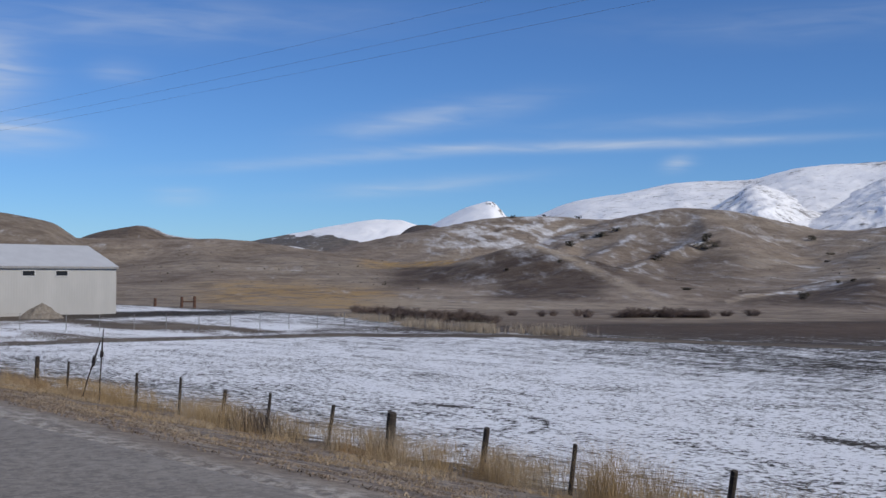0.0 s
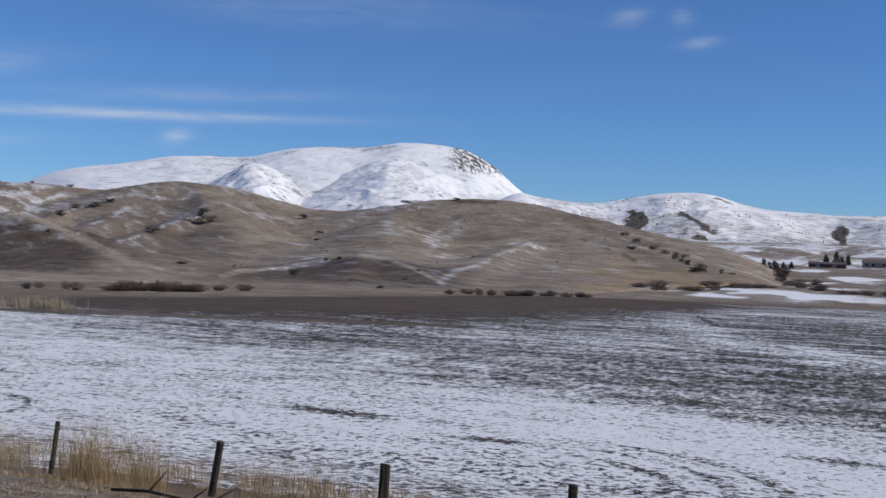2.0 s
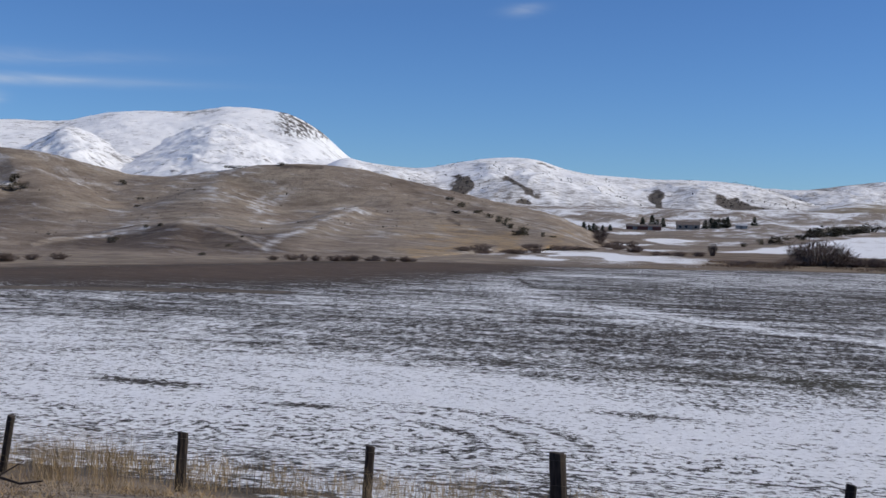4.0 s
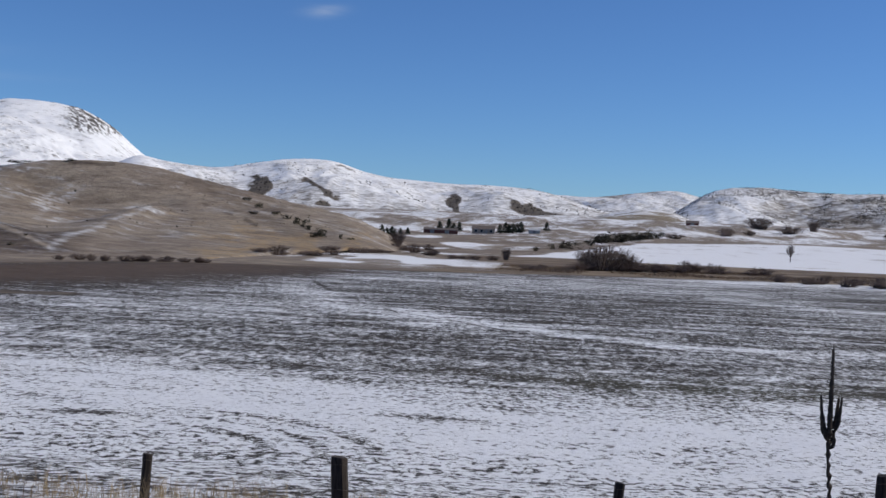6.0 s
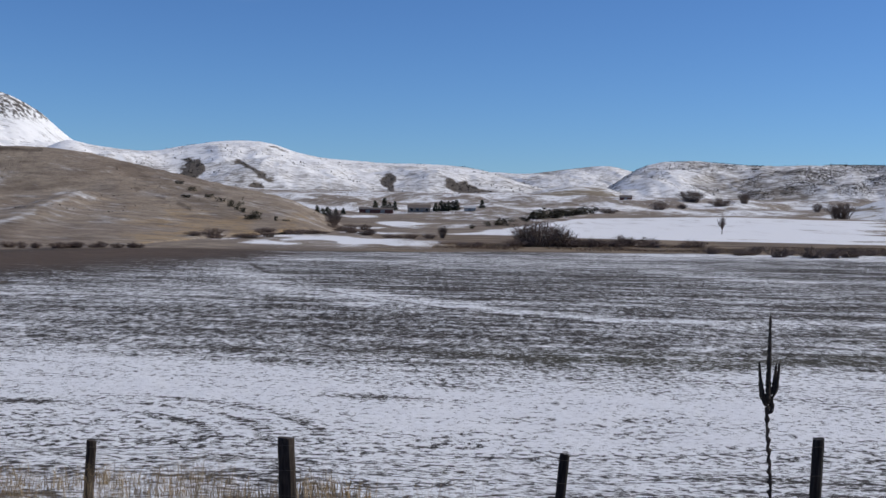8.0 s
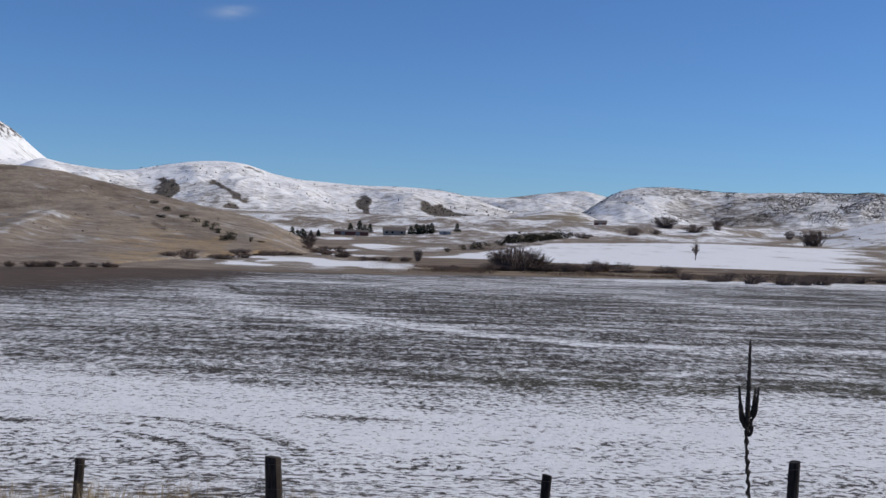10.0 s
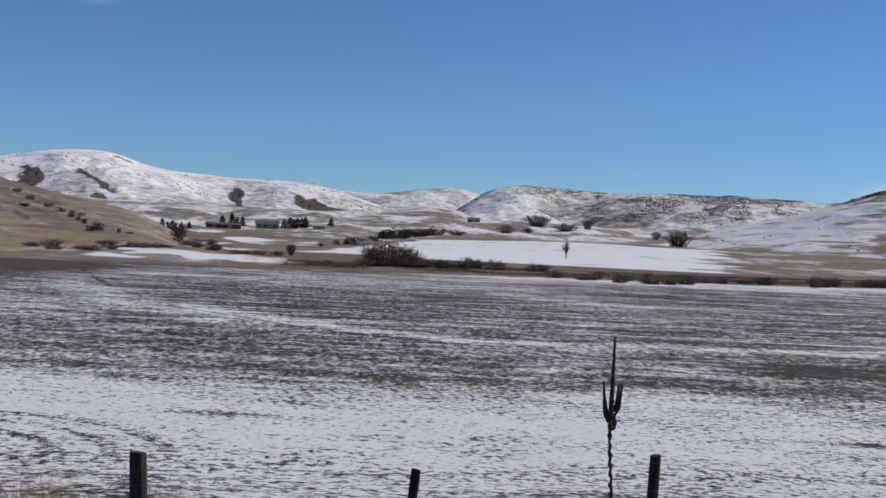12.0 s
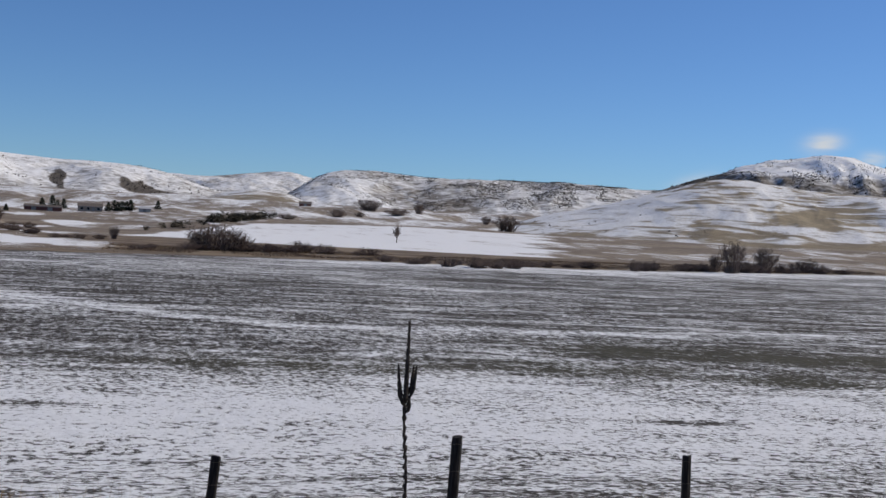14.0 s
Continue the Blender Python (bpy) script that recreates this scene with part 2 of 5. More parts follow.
def curve(xs, keys):
    """Smooth run through a few (x, y) keys, x rising."""
    kx, ky = np.array([k[0] for k in keys], float), np.array([k[1] for k in keys], float)
    m = np.gradient(ky, kx)
    i = np.clip(np.searchsorted(kx, xs) - 1, 0, len(kx) - 2)
    h = kx[i + 1] - kx[i]
    t = np.clip((xs - kx[i]) / h, 0, 1)
    return ((1 + 2 * t) * (1 - t) ** 2 * ky[i] + t * (1 - t) ** 2 * h * m[i] + t * t * (3 - 2 * t) * ky[i + 1] + t * t * (t - 1) * h * m[i + 1])


def sheet(name, X, Y, Z, material, attrs, label, category, kind="structure"):
    """A grid of points as one smooth mesh."""
    r, c = X.shape
    me = bpy.data.meshes.new(name)
    verts = np.stack([X, Y, Z], -1).reshape(-1, 3)
    i = np.arange(r * c).reshape(r, c)
    quads = np.stack([i[:-1, :-1], i[1:, :-1], i[1:, 1:], i[:-1, 1:]], -1).reshape(-1, 4)
    me.from_pydata(verts.tolist(), [], quads.tolist())
    me.polygons.foreach_set("use_smooth", np.ones(len(quads), bool))
    for key, val in attrs.items():
        me.attributes.new(key, "FLOAT", "POINT").data.foreach_set("value", np.broadcast_to(val, X.shape).astype(np.float32).ravel())
    me.materials.append(material)
    me.update()
    return tagged(new(name, me), label, category, kind=kind)


ROAD_Z, FIELD_Z, FENCE_Y = -1.7, -4.6, 14.3


def field_edge(x):
    """Far side of the field, from the hill feet round to the creek."""
    return np.interp(x, [-160, -95, -73, -67, -57, -42, -30, -17, -5, 8, 23, 42, 71, 143, 300], [60, 70, 87, 104, 121, 130, 137, 139, 142, 149, 155, 156, 168, 211, 300])


def ground_height(x, y):
    x, y = np.asarray(x, float), np.asarray(y, float)
    d = np.hypot(x, y)
    az = np.degrees(np.arctan2(-x, y))
    z = np.interp(y, [-60, -8, -5, 5.4, 6.0, 8.0, 10.0, 12.0, 14.3, 18, 22, 400], [-2.6, -2.4, ROAD_Z - 0.06, ROAD_Z - 0.06, -1.84, -2.32, -2.80, -3.24, -3.70, -4.22, FIELD_Z, FIELD_Z])
    z = z + 0.10 * (fbm(x * 0.35, y * 0.35, 3, 3) - 0.5) * sm(6, 9, y)
    far = np.interp(d, [140, 250, 330, 480, 600, 900, 1500, 5000], [0, 0.35, 0.7, 3.3, 5.6, 18, 30, 34])
    east = np.interp(d, [140, 250, 330, 450, 600, 900, 1500, 5000], [0, 0.4, 1.6, 4.8, 7.0, 18, 30, 34])
    far = far + (east - far) * sm(3, -4, az)
    far = far * sm(24, 12, az) * sm(-140, -60, az) * sm(30, 90, y)
    return z + far + 3.4 * (fbm(x * 0.011, y * 0.011, 11, 4) - 0.5) * sm(235, 480, d) * sm(30, 90, y) + d * 0.009 * (fbm(az * 0.35, np.log(d + 1) * 7, 13, 4) - 0.5) * sm(420, 800, d) * sm(30, 90, y)


def line_distance(X, Y, pts):
    """Distance to a polyline in plan."""
    best = np.full(X.shape, 1e9)
    for (ax, ay), (bx, by) in zip(pts[:-1], pts[1:]):
        t = np.clip(((X - ax) * (bx - ax) + (Y - ay) * (by - ay)) / ((bx - ax) ** 2 + (by - ay) ** 2), 0, 1)
        best = np.minimum(best, np.hypot(X - ax - t * (bx - ax), Y - ay - t * (by - ay)))
    return best


TRACK = [(-26, 122), (-23.9, 112), (-17.5, 89.5), (-12.3, 75), (-8.8, 67), (-5.0, 62), (-1.8, 56.9), (1.0, 54), (6, 51), (14, 48)]
DRIFT = [(-9, 69), (-5, 63.5), (-2.2, 60.5), (0.2, 57.2), (2.4, 55.2), (6, 53), (11, 53), (20, 54), (34, 57), (60, 62)]
DIRT_ROAD = [(-73, 0), (-68, 20), (-66.5, 34), (-63.5, 47), (-56, 56), (-46, 61), (-30, 68)]


def build_ground():
    az = np.radians(np.concatenate([np.arange(-180, -42, 3.0), np.arange(-42, 78, 0.2), np.arange(78, 180.1, 3.0)]))
    r = np.concatenate([np.linspace(0.3, 5, 12), np.geomspace(5.2, 400, 520), np.geomspace(408, 4950, 90)])
    A, R = np.meshgrid(az, r)
    X, Y = -np.sin(A) * R, np.cos(A) * R
    Z = ground_height(X, Y)
    azd = np.degrees(A)
    n1 = fbm(X * 0.1, Y * 0.1, 5, 4) - 0.5
    n2 = fbm(X * 0.03, Y * 0.06, 6, 4) - 0.5
    beyond = Y - field_edge(X)
    # field: bright snow behind the fence, thinning towards the ploughed far side
    border = 35.5 + 0.30 * np.maximum(0, -X - 15) + 8 * n1
    west = sm(-8, -24, X)
    near = sm(border + 4 + 17 * west, border - 4 - 9 * west, Y) * (1 - 0.25 * sm(-18, -40, X))
    beside = X + np.interp(Y, [48, 54, 57, 62, 67, 75, 89.5, 112, 122], [-14, -1, 1.8, 5, 8.8, 12.3, 17.5, 23.9, 26])
    tilled = sm(-1.0, 1.5, beside + 2 * n1) * sm(54, 60, Y)
    lanes = tilled * (0.55 + 0.45 * sm(0, 30, X))
    snow = 0.484 + 0.074 * near + 0.048 * n1 + 0.05 * (fbm(X * 0.5, Y * 0.9, 17, 3) - 0.5) + 0.004 * west - 0.055 * sm(28, 18, Y)
    snow = snow - 0.018 * tilled * sm(125, 95, Y - 0.35 * X) - 0.010 * sm(36, 44, Y) * (1 - tilled) + 0.07 * sm(-22, -6, beyond + 8 * n1) * sm(14, 34, X)
    plough = sm(-72, -38, beyond + 22 * n2 + 14 * n1) * sm(-15, -40, X - 0.10 * (Y - 100) + 10 * n2) * sm(-75, -60, X - 0.35 * (Y - 60))
    snow = snow - 0.11 * plough
    # snow drift and ruts along the curving wheel track
    td = line_distance(X, Y, TRACK)
    drift = sm(2.4, 0.2, line_distance(X, Y, DRIFT) + 4 * n1) * sm(64, 30, X)
    rut = sm(0.30, 0.05, td + 0.8 * n1) * (0.5 + 0.5 * sm(0.35, 0.6, fbm(X * 0.6, Y * 0.6, 29, 3)))
    snow = snow + 0.062 * drift * (0.45 + 0.55 * sm(0.35, 0.6, fbm(X * 0.35, Y * 0.5, 28, 4))) - 0.07 * rut * sm(12, 4, X) + 0.018 * sm(3.2, 1.2, line_distance(X + 2.0, Y, TRACK)) * sm(0, -6, X)
    # green-grey bare patches and scraped spots
    for cx, cy, rx, ry, dep in ((15.5, 39, 4, 2, 0.05), (20, 45.5, 3.6, 2.4, 0.06), (26, 44.6, 2.4, 2.4, 0.06), (22.5, 36.6, 2.6, 1.5, 0.06), (31.5, 44.4, 2.6, 2.2, 0.06), (9, 37.5, 8, 2, 0.03), (14.3, 27.9, 1.3, 0.35, 0.13), (-10.5, 26.9, 1.4, 0.4, 0.12), (-16, 29, 2, 0.5, 0.12), (-2.5, 29, 1.5, 0.4, 0.1)):
        snow = snow - dep * np.exp(-((X - cx) / rx) ** 2 - ((Y - cy) / ry) ** 2)
    weed = np.zeros_like(X)
    for cx, cy, rx, ry in ((15.5, 39, 5, 3), (20, 45.5, 5, 4), (26, 44.6, 4, 4), (22.5, 36.6, 4, 2.5), (31, 44.4, 5, 4), (6, 38, 7, 3)):
        weed = np.maximum(weed, np.exp(-((X - cx) / rx) ** 2 - ((Y - cy) / ry) ** 2))
    # turning marks of a vehicle
    arc = np.abs(np.hypot(X + 8.5, Y - 22.5) - 4.6)
    arc = np.minimum(arc, np.abs(arc - 1.1))
    snow = snow - 0.05 * sm(0.3, 0.1, arc) * sm(22.8, 24.2, Y) * sm(-9, -7, X)
    turn = np.hypot(X + 26.5, Y - 22.7) - 3.75
    turn = np.minimum(np.abs(turn), np.abs(turn + 0.95))
    snow = snow - 0.06 * sm(0.26, 0.08, turn) * sm(22.9, 23.8, Y) * sm(-26.6, -25, X)
    snow = snow - 0.12 * np.exp(-((X + 28.9) / 1.3) ** 2 - ((Y - 26.1 - 0.25 * (X + 28.9)) / 0.22) ** 2)
    grass = np.zeros_like(X)
    # yard by the barn and its dirt road
    yard = sm(-66, -72, X + 0.25 * (Y - 40)) * (1 - sm(-40, -20, beyond))
    snow = snow * (1 - yard) + yard * (0.478 - 0.05 * sm(-78, -96, X) + 0.5 * (fbm(X * 0.05, Y * 0.22, 23, 4) - 0.5) + 0.36 * n1 - 0.012)
    dirt = sm(2.2, 0.9, line_distance(X, Y, DIRT_ROAD)) * (1 - 0.5 * sm(0.6, 0.2, line_distance(X, Y, DIRT_ROAD)))
    apron = sm(9, 3, np.hypot((X + 101) / 1.0, (Y - 44) / 3.0) - 0)
    snow = snow - 0.16 * np.maximum(dirt, apron)
    grass = np.maximum(grass, 0.6 * np.maximum(yard, dirt))
    # brown meadow between the ditch and the hills
    meadow = sm(-2, 2, Y - 64 + 0.04 * (X + 60) + 5 * n1) * sm(-46, -52, X) * sm(0.6, 0.2, plough)
    meadow = np.maximum(meadow, sm(-6, -1, beyond + 6 * n1) * sm(-8, -20, X))
    snow = snow * (1 - meadow) + 0.28 * meadow
    grass = np.maximum(grass, meadow)
    # verge under the fence, with brown litter towards the road
    verge = sm(16.4, 14.2, Y + 3 * n1 + 2.4 * (fbm(X * 1.1, Y * 1.1, 41, 3) - 0.5))
    snow = snow * (1 - verge)
    grass = np.maximum(grass, verge)
    litter = sm(13.2, 11.6, Y + 1.6 * n1) * sm(5.7, 6.4, Y + 0.8 * n1) * sm(10, 4, X)
    gravel = sm(6.4, 5.5, Y + 1.4 * n1) * sm(2, 4.6, Y) + sm(-4, -5, Y) * sm(-9, -6, Y)
    # creek margin and valley floor
    out = sm(-2, 3, beyond + 8 * n1)
    grass = np.maximum(grass, out)
    brown = 0.28 + 0.0 * X
    streak = sm(0.40, 0.58, fbm(azd * 0.45, np.log(R) * 12, 9, 5)) * sm(14, 26, beyond) * np.maximum(sm(1, 7, azd), sm(245, 260, R) * 0.6)
    valley = brown + streak * 0.30 * sm(16, 10, azd)
    white = sm(234, 242, R + 30 * n2) * sm(474, 450, R + 30 * n2) * sm(0.8, -0.6, azd - 2.2 + 7.0 * np.clip((R - 245) / 200, 0, 1.2) + 1.5 * n2) * sm(-20.5, -17.0, azd + 3 * n2)
    for ca, cr, wa, wr in ((4.6, 372, 1.3, 34), (-4.0, 560, 1.2, 34), (-6.8, 735, 1.0, 90), (6.6, 300, 1.6, 14), (-10.5, 620, 2.5, 40)):
        white = np.maximum(white, sm(1.25, 0.75, np.hypot((azd - ca) / wa, (R - cr) / wr) + 0.8 * n2 + 0.4 * n1))
    valley = np.maximum(valley, (0.66 + 0.25 * n2 + 0.10 * (fbm(azd * 0.8, np.log(R) * 30, 27, 4) - 0.5)) * white)
    creek = out * sm(246, 226, R + 20 * n2) * sm(9, 4, azd)
    snow = snow * (1 - out) + out * valley
    snow = snow + out * 0.15 * sm(0, 6, beyond + 12 * n2) * sm(62, 30, beyond + 30 * n2) * sm(13, 10, azd) * sm(1, 4, azd)
    far = sm(500, 620, R) * out
    snow = snow * (1 - far) + far * (0.40 + 0.16 * sm(0.42, 0.62, fbm(azd * 0.6, np.log(R) * 15, 19, 5)))
    return sheet("ground", X, Y, Z, m_ground, {"snow": snow, "grass": grass, "rows": sm(30, 46, Y) * (1 - out) * (1 - 0.6 * plough), "lanes": lanes * (1 - out), "weed": weed, "creek": creek * 0.85, "plough": plough * (1 - out), "gravel": gravel, "far": out * sm(120, 200, R), "litter": litter},
                 "stubble field under thin patchy snow with grassy margins", "ground")


ground = build_ground()


HILLS = {}


def hill(name, ridge, d_ridge, d_foot, d_back, material, label, snow=0.3, gully=0.10, gully_size=60.0, rough=0.022, seed=1, bulge=1.5, snow_fn=None, n_az=0.10, nv=90, foot_drop=2.5, category="hill", ochre_fn=None):
    """A hill whose crest runs through (azimuth, elevation) keys at the given distance from the road."""
    az = np.arange(ridge[0][0], ridge[-1][0] + 1e-6, n_az)
    el = curve(az, ridge)
    dr = curve(az, d_ridge) if isinstance(d_ridge, list) else np.full_like(az, d_ridge)
    df = curve(az, d_foot) if isinstance(d_foot, list) else np.full_like(az, d_foot)
    v = np.concatenate([np.linspace(0, 1, nv), 1 + np.linspace(0.04, 1, 14)])
    V, A = np.meshgrid(v, np.radians(az))
    DR, DF = dr[:, None], df[:, None]
    D = np.where(V <= 1, DF + (DR - DF) * V, DR + (d_back - DR) * (V - 1))
    X, Y = -np.sin(A) * D, np.cos(A) * D
    zr = (dr * np.tan(np.radians(el)))[:, None]
    zf = ground_height(-np.sin(A[:, :1]) * DF, np.cos(A[:, :1]) * DF) - foot_drop
    zr = np.maximum(zr, zf)
    front = 1 - np.abs(1 - np.clip(V, 0, 1)) ** bulge
    back = 1 - sm(0, 1, V - 1)
    S = np.where(V <= 1, front, back)
    Z = zf + (zr - zf) * S
    wx = (fbm(X / gully_size * 0.7, Y / gully_size * 0.7, seed + 50, 3) - 0.5) * 1.1
    g = fbm(A * DR / gully_size + wx, D / gully_size * 0.45 + 0.6 * wx + 7, seed, 5, True) - 0.55
    Z = Z + (zr - zf) * gully * g * np.sin(np.pi * np.clip(V, 0, 1)) ** 0.8 * (V <= 1)
    Z = Z + (zr - zf) * rough * (fbm(X / gully_size * 6, Y / gully_size * 6, seed + 9, 4) - 0.5) * 2 * np.clip(V * 3, 0, 1)
    sn = np.full_like(X, snow)
    dk = np.zeros_like(X)
    oc = np.zeros_like(X)
    if snow_fn:
        sn, dk = snow_fn(X, Y, Z, np.degrees(A), np.clip(V, 0, 1), g)
    if ochre_fn:
        oc = ochre_fn(np.degrees(A), np.clip(V, 0, 1))
    HILLS[name] = (X, Y, Z, np.degrees(A), np.clip(V, 0, 1))
    return sheet(name, X, Y, Z, material, {"snow": sn, "dark": dk, "ochre": oc, "bright": 0 * sn}, label, category)


def keys(*flat):
    """(azimuth, value) pairs given from west to east, turned to rising azimuth."""
    return [(flat[i], flat[i + 1]) for i in range(0, len(flat), 2)][::-1]


def range_snow(X, Y, Z, a):
    """Snow on the long foothill, bare on its steep brushy faces."""
    e = np.degrees(np.arctan2(Z, np.hypot(X, Y)))
    w = fbm(X * 0.012, Y * 0.012, 91, 4) - 0.5
    w2 = fbm(X * 0.03, Y * 0.03, 92, 4) - 0.5
    w2 = fbm(a * 2.6 + 0.6 * e, e * 3.2, 98, 5) - 0.5
    bare = sm(1.2, 0.8, np.hypot((a - 14.65 + 0.6 * w) / 0.50, (e - 1.90) / 0.44) + 1.5 * w2)
    bare = np.maximum(bare, sm(0.20, 0.10, line_distance(a + 0.4 * w, e + 0.2 * w2, ((14.9, 1.6), (14.7, 1.1), (13.7, 0.6)))))
    bare = np.maximum(bare, sm(1.2, 0.8, np.hypot((a - 5.28 + 0.3 * w) / 0.36, (e - 1.55) / 0.48) + 1.3 * w2))
    lid = 1.72 + (a - 2.43) * 0.276
    bare = np.maximum(bare, sm(2.6, 2.3, a) * sm(-0.8, -0.3, a) * sm(lid + 0.05, lid - 0.05, e + 0.35 * w2) * sm(lid - 0.52, lid - 0.38, e + 0.25 * w2))
    bare = np.maximum(bare, 0.8 * sm(1.2, 0.7, np.hypot((a - 11.7) / 0.36, (e - 1.12) / 0.16) + w2))
    bare = np.maximum(bare, 0.6 * sm(0.16, 0.02, line_distance(a + 0.8 * w, e + 0.5 * w2, ((12.7, 2.36), (12.0, 2.0), (11.1, 1.5)))))
    bare = np.maximum(bare, 0.45 * sm(0.07, 0.0, line_distance(a, e + 0.3 * w2, ((11.1, 3.1), (10.2, 2.86)))))
    bare = np.maximum(bare, 0.35 * sm(0.55, 0.7, fbm(a * 1.4, e * 6, 93, 4)) * sm(1.3, 0.9, e))
    return 0.39 + 0.10 * sm(0.6, 1.3, e + w) + 0.05 * sm(1.8, 2.6, e) - 0.42 * bare, 0.7 * bare


def rocks(X, Y, Z, a):
    """Bare rock on the mountain's steep eastern shoulder."""
    e = np.degrees(np.arctan2(Z, np.hypot(X, Y)))
    m = fbm(a * 12, e * 16, 97, 4)
    return sm(24.3, 23.2, a) * sm(20.8, 21.6, a) * sm(3.6, 4.3, e) * sm(0.30, 0.70, m)


def alpine(a, e):
    """Where thin snow lets stones and heather through."""
    return sm(0.50, 0.68, fbm(a * 2.2 + e, e * 5 - a * 1.2, 96, 5))


hill("snowy_mountain", keys(48, 0.5, 45.5, 1.9, 43.5, 2.70, 42.5, 3.12, 39.7, 3.65, 37, 4.16, 33.5, 4.33, 31.6, 4.78, 27.8, 5.05, 26.2, 5.28, 24, 5.19, 22.9, 4.97, 21.8, 4.36, 20.2, 3.08, 17, 1.9, 14, 0.6),
     4200, 2300, 4900, m_snow_mountain, "broad snow-covered mountain with dark rocky shoulder", gully=0.10, gully_size=420, rough=0.012, seed=6, bulge=1.15,
     snow_fn=lambda X, Y, Z, a, v, g: (0.62 - 0.34 * rocks(X, Y, Z, a) - 0.10 * sm(0.0, -0.2, g) - 0.10 * alpine(a, 30 * v), 0.6 * rocks(X, Y, Z, a)), category="mountain")
hill("snow_shoulder", [(28.2, 2.3), (29.5, 2.7), (30.4, 2.98), (31.5, 3.33), (32.6, 3.78), (33.6, 3.98), (34.4, 3.58), (35.6, 2.92), (36.6, 2.5), (37.6, 2.0)],
     3400, 1900, 3900, m_snow_mountain, "white rounded shoulder of the snowy mountain", gully=0.16, gully_size=170, rough=0.03, seed=63, bulge=1.15,
     snow_fn=lambda X, Y, Z, a, v, g: (0.58 - 0.12 * alpine(a, 30 * v), 0 * X), category="mountain")
hill("snow_dome", [(19.6, 2.3), (21.0, 2.88), (22.3, 3.24), (23.9, 3.83), (25.6, 4.32), (26.8, 4.48), (28.6, 3.86), (30.3, 3.12), (32.2, 2.4), (33.5, 1.9)],
     3350, 1850, 3900, m_snow_mountain, "broad white dome below the snowy summit", gully=0.14, gully_size=190, rough=0.03, seed=66, bulge=1.15,
     snow_fn=lambda X, Y, Z, a, v, g: (0.60 - 0.11 * alpine(a, 30 * v), 0 * X), category="mountain")
def brown_foot(X, Y, Z, a):
    """Bare slopes under the snow line of the western dome."""
    e = np.degrees(np.arctan2(Z, np.hypot(X, Y)))
    line = np.interp(a, [49.5, 50.7, 52, 53.3, 54.8, 60], [0.52, 0.88, 1.13, 1.42, 1.60, 1.2])
    return sm(0.06, -0.12, e - line + 0.5 * (fbm(a * 1.5, e * 6, 94, 4) - 0.5)) * sm(49.2, 49.8, a)


hill("snowy_peak", keys(72, 0.4, 62, 0.6, 57.9, 1.17, 56, 1.55, 54, 1.93, 52.1, 2.28, 50.5, 2.30, 49.1, 2.04, 48.3, 2.46, 46.6, 3.16, 46, 3.22, 45.3, 2.53, 43, 1.2, 40, 0.3),
     4300, 3300, 4900, m_snow_mountain, "pointed white peak with a rocky top", gully=0.2, gully_size=400, rough=0.02, seed=8, bulge=1.2,
     snow_fn=lambda X, Y, Z, a, v, g: (0.76 - 0.50 * brown_foot(X, Y, Z, a) - 0.5 * sm(46.7, 46.0, a) * sm(0.75, 0.95, v) * sm(0.4, 0.6, fbm(a * 9, v * 14, 99, 4)) - 0.1 * sm(0, -0.2, g), 0 * X), category="mountain")
hill("snowy_range", keys(26, 1.0, 22, 2.4, 20.3, 3.05, 19.5, 2.92, 16.2, 2.71, 14.6, 3.04, 11, 3.18, 9.9, 2.85, 6.3, 2.44, 3.3, 2.38, 0.8, 2.16, -1, 1.6, -4, 0.9, -8, 0.3),
     2600, 1850, 3300, m_sage_range, "long snowy foothill with dark brush patches", gully=0.34, gully_size=230, rough=0.02, seed=12, bulge=1.25,
     snow_fn=lambda X, Y, Z, a, v, g: range_snow(X, Y, Z, a))
hill("distant_range", keys(6, 0.8, 3, 1.7, 0, 2.08, -1.1, 2.02, -3.9, 2.34, -5.7, 2.43, -6.5, 2.2, -9, 1.8, -14, 1.0),
     3800, 3100, 4600, m_sage_range, "hazy blue distant snowy ridge", gully=0.5, gully_size=260, rough=0.02, seed=15, bulge=1.2,
     snow_fn=lambda X, Y, Z, a, v, g: (0.50 - 0.08 * sm(0.02, -0.12, g), 0 * X))
hill("tan_rise", keys(4, 0.1, 1, 0.45, -0.1, 0.62, -2.1, 1.21, -4.04, 1.52, -5.2, 1.40, -6.5, 0.95, -8, 0.5, -10, 0.0),
     1500, 1000, 2000, m_pale_hill, "tan terraced rise with streaks of snow", gully=0.3, gully_size=150, rough=0.02, seed=18, bulge=1.3,
     snow_fn=lambda X, Y, Z, a, v, g: (0.44 + 0.06 * sm(0.3, 0.7, v) - 0.06 * sm(0.02, -0.1, g), 0.3 * sm(0.5, 0.2, v)))
hill("sagebrush_mountain", keys(-2, 0.6, -5, 1.2, -6.5, 2.05, -7.5, 2.46, -9.0, 2.70, -12.1, 2.52, -14.6, 2.58, -18.8, 2.52, -23.7, 2.5, -30, 2.5, -45, 2.2, -60, 1.0),
     2200, 1650, 3000, m_sage_range, "snowy hill speckled with dark sagebrush", gully=0.55, gully_size=220, rough=0.02, seed=21, bulge=1.3,
     snow_fn=lambda X, Y, Z, a, v, g: (0.50 - 0.05 * sm(-10, -16, a) - 0.08 * sm(0.02, -0.12, g), 0 * X))
